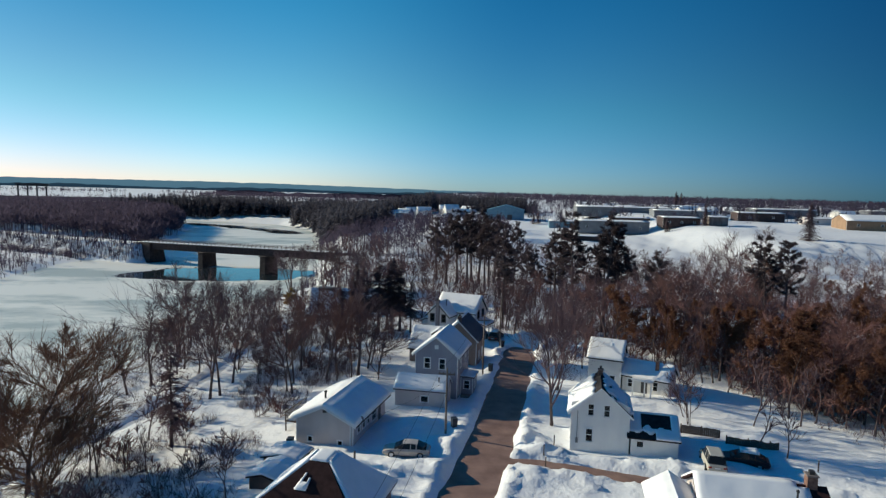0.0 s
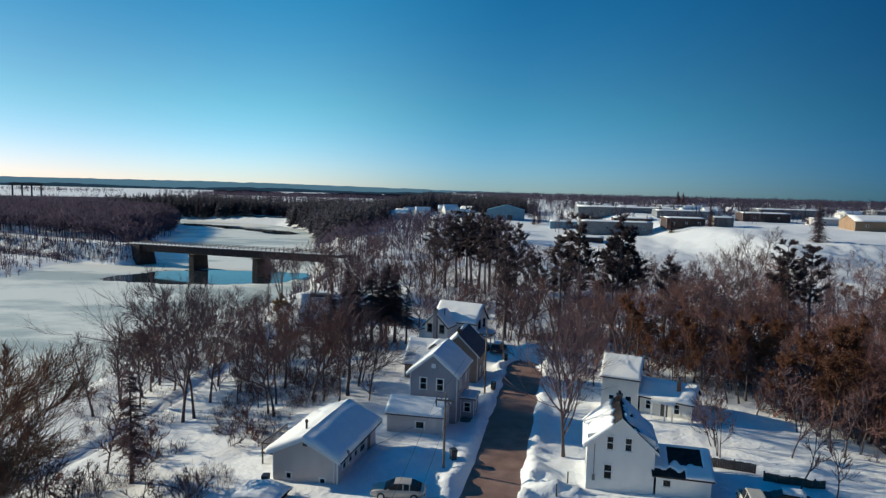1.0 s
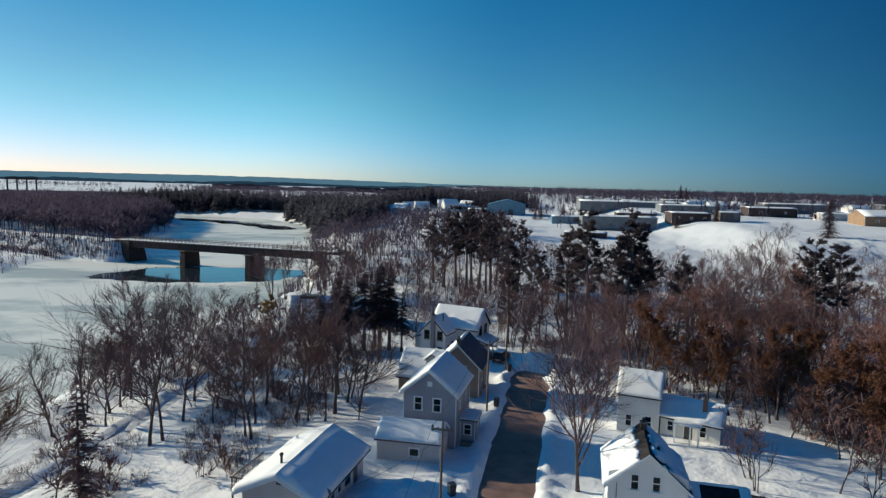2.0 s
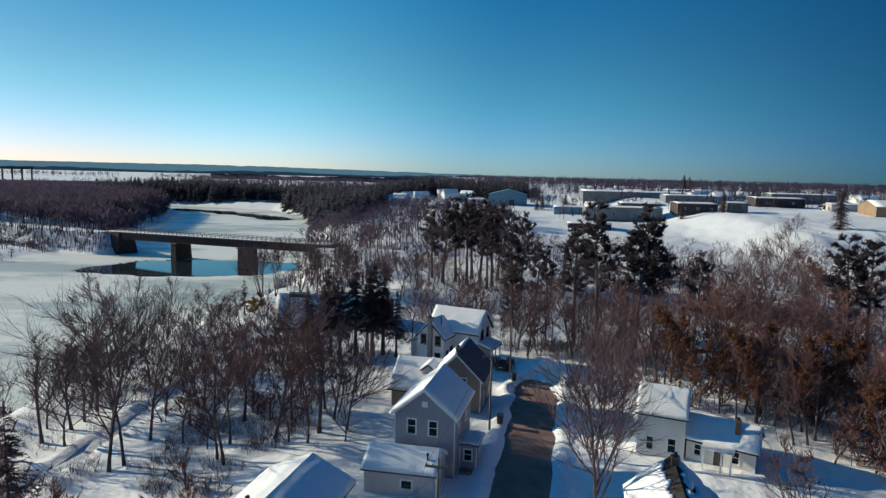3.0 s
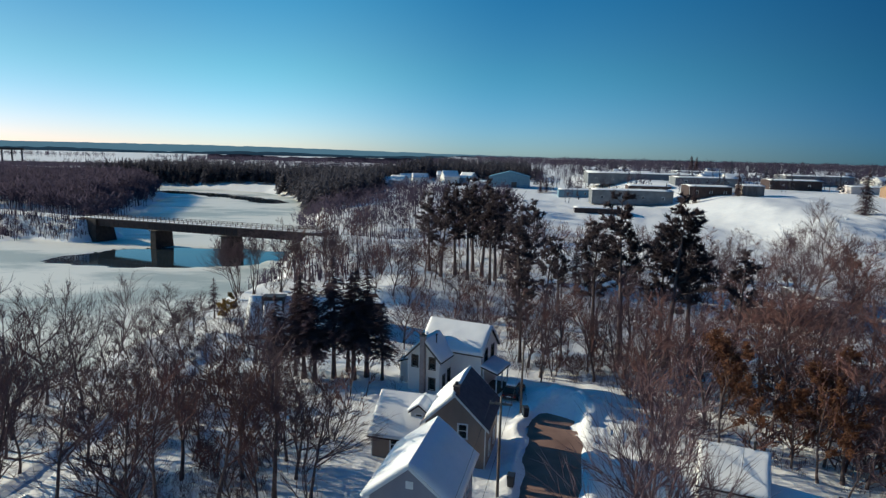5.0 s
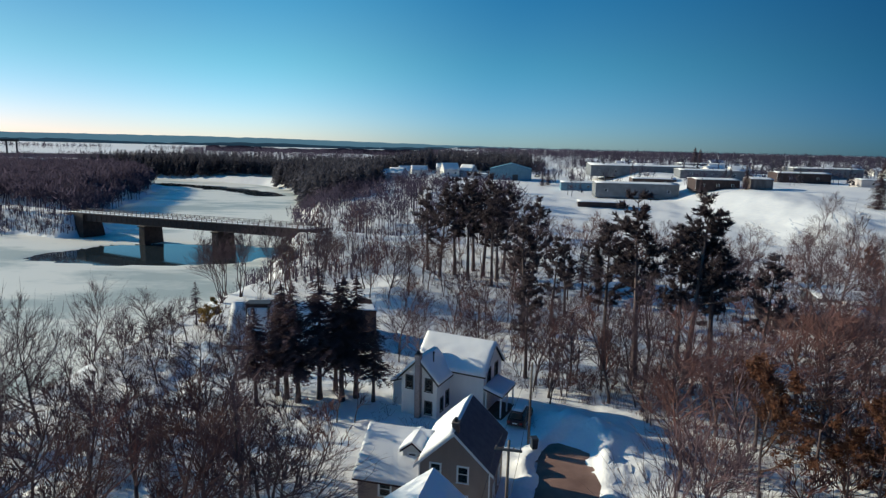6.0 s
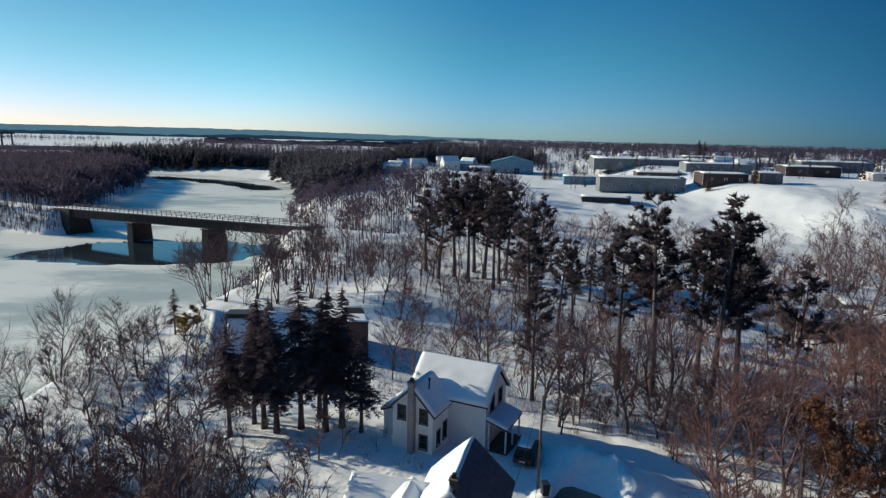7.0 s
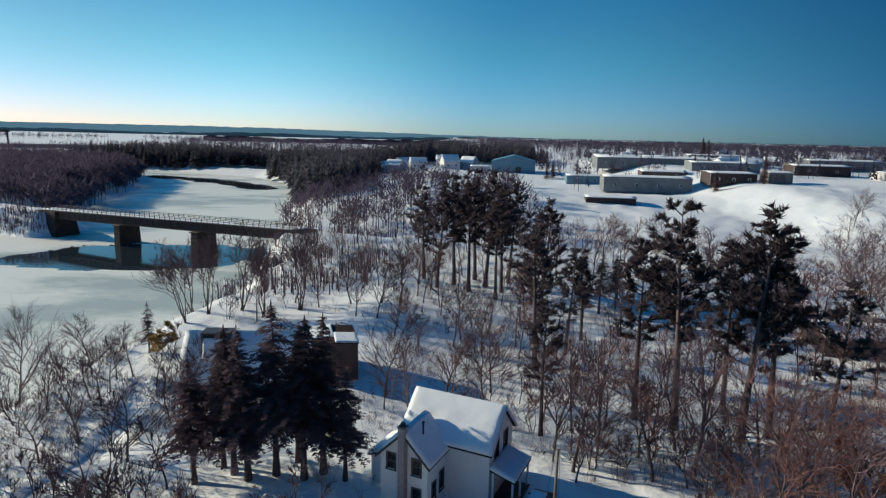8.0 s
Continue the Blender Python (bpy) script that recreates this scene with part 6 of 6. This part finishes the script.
# lifting gantry of the dam on the far left
def gantry():
    g = thing("gantry", pose(-590, 815, 6, 0, 0, 20), "dark steel lifting gantry on the dam", "gantry")
    for x in (0, 11, 22, 33):
        part("leg", boxed(x, 0, 0, x + 1.6, 2, 14), BLACK_STEEL, g)
    part("beam", boxed(-2, -0.5, 14.01, 37, 2.5, 17), BLACK_STEEL, g)
    part("dam_wall", boxed(-160, -1, -6, 150, 3, -0.01), CONCRETE, g)


gantry()

# ---- vehicles ----
def car(name, m, paint, label, tall=0.0, load=0.0, group="parked cars"):
    """A car built of a lofted body, a glasshouse, wheels, lamps and mirrors; x is its length, the nose at +x."""
    c = thing(name, m, label, "car", group)
    L, W = (4.6, 0.88) if not tall else (4.4, 0.9)

    def loft(rings):
        bm = bmesh.new()
        loops = [[bm.verts.new(p) for p in r] for r in rings]
        for a, b in zip(loops, loops[1:]):
            for i in range(len(a)):
                j = (i + 1) % len(a)
                bm.faces.new((a[i], a[j], b[j], b[i]))
        bm.faces.new(loops[0][::-1]), bm.faces.new(loops[-1])
        bmesh.ops.recalc_face_normals(bm, faces=bm.faces[:])
        return bm
    deck = 0.86 + tall * 0.2
    prof = [(-L / 2, 0.42, deck - 0.12, 0.80), (-L / 2 + 0.12, 0.30, deck, 0.9), (-1.3, 0.26, deck + 0.05, 1.0), (0, 0.24, deck + 0.02, 1.0), (1.05, 0.26, deck, 1.0), (1.8, 0.28, deck - 0.10, 0.97), (L / 2 - 0.1, 0.32, deck - 0.22, 0.88), (L / 2, 0.44, deck - 0.34, 0.76)]
    body = part("body", loft([[(x, -W * k, lo + 0.1), (x, -W * k * 0.93, lo), (x, W * k * 0.93, lo), (x, W * k, lo + 0.1), (x, W * k, hi - 0.18), (x, W * k * 0.9, hi), (x, -W * k * 0.9, hi), (x, -W * k, hi - 0.18)] for x, lo, hi, k in prof]), paint, c, smooth=False)
    roof = 1.37 + tall
    back = -1.95 if not tall else -2.05
    house = [(back, deck + 0.03, deck + 0.1, 0.78), (back + (0.85 if not tall else 0.25), deck, roof - 0.04, 0.70), (-0.3, deck, roof, 0.70), (0.3, deck, roof - 0.04, 0.70), (1.15, deck - 0.02, deck + 0.06, 0.78)]
    part("glasshouse", loft([[(x, -W * 0.88, lo), (x, W * 0.88, lo), (x, W * k, hi), (x, -W * k, hi)] for x, lo, hi, k in house]), CAR_GLASS, c)
    part("roof_panel", loft([[(x, -W * 0.70, z), (x, W * 0.70, z), (x, W * 0.6, z + 0.05), (x, -W * 0.6, z + 0.05)] for x, z in ((back + (0.85 if not tall else 0.25), roof - 0.03), (-0.3, roof + 0.01), (0.32, roof - 0.03))]), paint, c)
    for x in (-0.45, back + 0.95 if not tall else -1.35):
        for s in (-1, 1):
            bm = bmesh.new()
            prism(bm, [(x - 0.05, s * W * 0.885, deck), (x + 0.05, s * W * 0.885, deck), (x + 0.05, s * W * 0.71, roof - 0.02), (x - 0.05, s * W * 0.71, roof - 0.02)], [(x - 0.05, s * W * 0.90, deck), (x + 0.05, s * W * 0.90, deck), (x + 0.05, s * W * 0.725, roof - 0.02), (x - 0.05, s * W * 0.725, roof - 0.02)])
            bmesh.ops.recalc_face_normals(bm, faces=bm.faces[:])
            part("door_pillar", bm, paint, c)
    for x in (-1.4, 1.38):
        for s in (-1, 1):
            bm = bmesh.new()
            bmesh.ops.create_cone(bm, cap_ends=True, segments=18, radius1=0.33 + tall * 0.05, radius2=0.33 + tall * 0.05, depth=0.2, matrix=pose(x, s * (W - 0.07), 0.33, 90))
            wh = part("wheel", bm, RUBBER, c)
            bm = bmesh.new()
            bmesh.ops.create_cone(bm, cap_ends=True, segments=14, radius1=0.2, radius2=0.2, depth=0.03, matrix=pose(x, s * (W + 0.045), 0.33, 90))
            part("rim", bm, STEEL, wh)
    for s in (-1, 1):
        part("headlight", boxed(L / 2 - 0.16, s * 0.6 - 0.16, deck - 0.42, L / 2 + 0.012, s * 0.6 + 0.16, deck - 0.29, 0.02), STEEL, c)
        part("tail_light", boxed(-L / 2 - 0.012, s * 0.62 - 0.14, deck - 0.32, -L / 2 + 0.12, s * 0.62 + 0.14, deck - 0.16, 0.02), RED_LENS, c)
        part("mirror", boxed(0.72, s * (W + 0.02) - 0.09, deck, 0.86, s * (W + 0.02) + 0.09, deck + 0.13, 0.02), paint, c)
    part("number_plate", boxed(-L / 2 - 0.02, -0.25, deck - 0.36, -L / 2 + 0.01, 0.25, deck - 0.24), WHITE_TRIM, c)
    if load:
        snow_patch(c, (back + 0.6, -0.55, roof + 0.03), (0.3, -0.55, roof + 0.03), (0.3, 0.55, roof + 0.03), (back + 0.6, 0.55, roof + 0.03), load, 611, None, 8, 6)
    return c


car("sedan", pose(-3.7, 58.0, lie_at(-3.7, 58.0) + 0.05, 0, 0, 178), SILVER, "beige-silver sedan parked on the snowy drive")
car("minivan", pose(25.0, 55.8, lie_at(25.0, 55.8) + 0.05, 0, 0, 78), PALE_PAINT, "champagne minivan parked by the snow bank", 0.25)
car("car", pose(28.6, 57.6, lie_at(28.6, 57.6) - 0.35, 0, 0, 160), DARK_PAINT, "dark red car half buried under snow", 0.0, 0.3)
car("car", pose(8.0, 106.4, lie_at(8.0, 106.4) + 0.02, 0, 0, 70), DARK_PAINT, "dark car parked before the white house", 0.15, 0.2)


# ---- poles, wires, bins, fences ----
def pole(x, y, h, yaw, arm=True, lamp=False):
    p = thing("utility_pole", pose(x, y, lie_at(x, y) - 0.3, 0, 0, yaw), "weathered wooden utility pole rising out of the snow", "pole", "utility poles along the street")
    v, f = [], []
    tube(v, f, [Vector((0, 0, 0)), Vector((0, 0, h * 0.5)), Vector((0.03, 0, h + 0.3)), Vector((0.03, 0, h + 0.32))], [0.125, 0.11, 0.085, 0], 10)
    raw("shaft", v, f, POLE_WOOD, p, True)
    if arm:
        part("crossarm", boxed(-0.9, -0.06, h - 0.45, 0.9, 0.06, h - 0.3), POLE_WOOD, p)
        for k in (-0.8, -0.35, 0.35, 0.8):
            part("insulator", boxed(k - 0.04, -0.04, h - 0.298, k + 0.04, 0.04, h - 0.16, 0.01), CONCRETE, p)
    return p


def wire(a, b, sag, label="thin black overhead wire"):
    v, f = [], []
    a, b = Vector(a), Vector(b)
    pts = [a.lerp(b, k / 14) - Vector((0, 0, 4 * sag * (k / 14) * (1 - k / 14))) for k in range(15)]
    tube(v, f, pts, [0.012] * 15, 4)
    tagged(raw("overhead_wire", v, f, BLACK_STEEL), label, "wire", "overhead wires")


pole(0.0, 63.8, 7.2, -10)
pole(-7.5, 49.9, 3.8, 30, False)
pole(4.8, 85.2, 8.4, -10)
pole(8.3, 101.7, 8.0, -15, False)
for dx in (-0.8, 0.8):
    wire((dx, 63.8, 7.1), (4.8 + dx, 85.2, 8.3), 0.4)
    wire((4.8 + dx, 85.2, 8.3), (8.3 + dx * 0.2, 101.7, 8.0), 0.3)
    wire((dx, 63.8, 7.1), (-4 + dx, 30, 7.5), 0.5)
wire((0.3, 63.8, 6.4), (-7.5, 61.0, 2.9), 0.3)
wire((0.2, 63.8, 6.4), (-0.3, 76.0, 5.0), 0.3)


def bin_at(x, y, yaw):
    b = thing("wheelie_bin", pose(x, y, lie_at(x, y) - 0.05, 0, 0, yaw), "dark wheeled rubbish bin standing in the snow", "bin", "bins along the street")
    bm = bmesh.new()
    prism(bm, [(-0.24, -0.27, 0.05), (0.24, -0.27, 0.05), (0.24, 0.27, 0.05), (-0.24, 0.27, 0.05)], [(-0.3, -0.36, 1.0), (0.3, -0.36, 1.0), (0.3, 0.36, 1.0), (-0.3, 0.36, 1.0)])
    part("tub", bm, BIN, b)
    part("lid", boxed(-0.32, -0.38, 1.004, 0.32, 0.4, 1.07, 0.02), BIN, b)
    for s in (-0.22, 0.22):
        bm = bmesh.new()
        bmesh.ops.create_cone(bm, cap_ends=True, segments=10, radius1=0.1, radius2=0.1, depth=0.06, matrix=pose(s, 0.3, 0.1, 0, 90))
        part("wheel", bm, RUBBER, b)


for x, y, a in ((0.9, 65.6, 20), (6.0, 86.8, -15), (8.6, 100.0, 10), (3.0, 77.9, 5), (-15.8, 60.4, 0)):
    bin_at(x, y, a)


def fence(pts, h, label):
    """Board fence: posts and upright boards, each its own."""
    f = thing("board_fence", pose(*pts[0], lie_at(*pts[0]) - 0.2), label, "fence", "garden fences")
    ox, oy = pts[0]
    oz = lie_at(*pts[0]) - 0.2
    board = post = None
    for (ax, ay), (bx, by) in zip(pts, pts[1:]):
        n = int(math.hypot(bx - ax, by - ay) / 0.2)
        yaw = math.degrees(math.atan2(by - ay, bx - ax))
        for k in range(n):
            x, y = ax + (bx - ax) * k / n, ay + (by - ay) * k / n
            if board is None:
                board = part("board", boxed(0, -0.012, 0, 0.194, 0.012, h), FENCE_WOOD, f)
                post = part("post", boxed(-0.06, 0.014, 0, 0.06, 0.13, h + 0.12), FENCE_WOOD, f)
                ob, po = board, post
            else:
                ob = new("board", board.data)
                ob.parent = f
                po = None
                if k % 10 == 0:
                    po = new("post", post.data)
                    po.parent = f
            dz = lie_at(x, y) - 0.2 - oz + 0.03 * math.sin(k * 1.7)
            ob.matrix_basis = pose(x - ox, y - oy, dz, 0, 0, yaw)
            if po:
                po.matrix_basis = pose(x - ox, y - oy, dz, 0, 0, yaw)


fence([(25.2, 64.6), (28.9, 63.4)], 1.1, "weathered brown board fence behind the white house")
fence([(28.9, 61.9), (33.6, 60.6)], 0.95, "weathered brown board fence beside the parked cars")


def tarp_heap():
    t = thing("covered_heap", pose(-5.6, 49.6, lie_at(-5.6, 49.6) - 0.1), "heap under a brown tarpaulin beside the house", "tarpaulin")
    bm = bmesh.new()
    bmesh.ops.create_icosphere(bm, subdivisions=4, radius=1.0)
    for v in bm.verts:
        v.co.z = max(v.co.z, -0.1)
        v.co *= 1 + 0.12 * noise.noise(v.co * 2.2) + 0.05 * noise.noise(v.co * 6)
        v.co.x *= 1.2
        v.co.z *= 1.7
    part("tarpaulin", bm, TARP, t, smooth=True)


tarp_heap()


def snow_post(x, y, h=1.1):
    p = thing("marker_post", pose(x, y, lie_at(x, y) - 0.2), "thin marker post in the snow", "post", "marker posts")
    part("shaft", boxed(-0.05, -0.05, 0, 0.05, 0.05, h + 0.2, 0.01), FENCE_WOOD, p)
    part("cap", boxed(-0.09, -0.09, h + 0.202, 0.09, 0.09, h + 0.26), WHITE_TRIM, p)


for x, y in ((9.8, 58.9), (11.0, 60.3), (34.6, 55.6), (9.6, 56.2)):
    snow_post(x, y)

# prototypes stay out of sight of the walk's start: removed once copied
for proto in PROTOTYPES:
    for o in (*proto.children_recursive, proto):
        bpy.data.objects.remove(o)
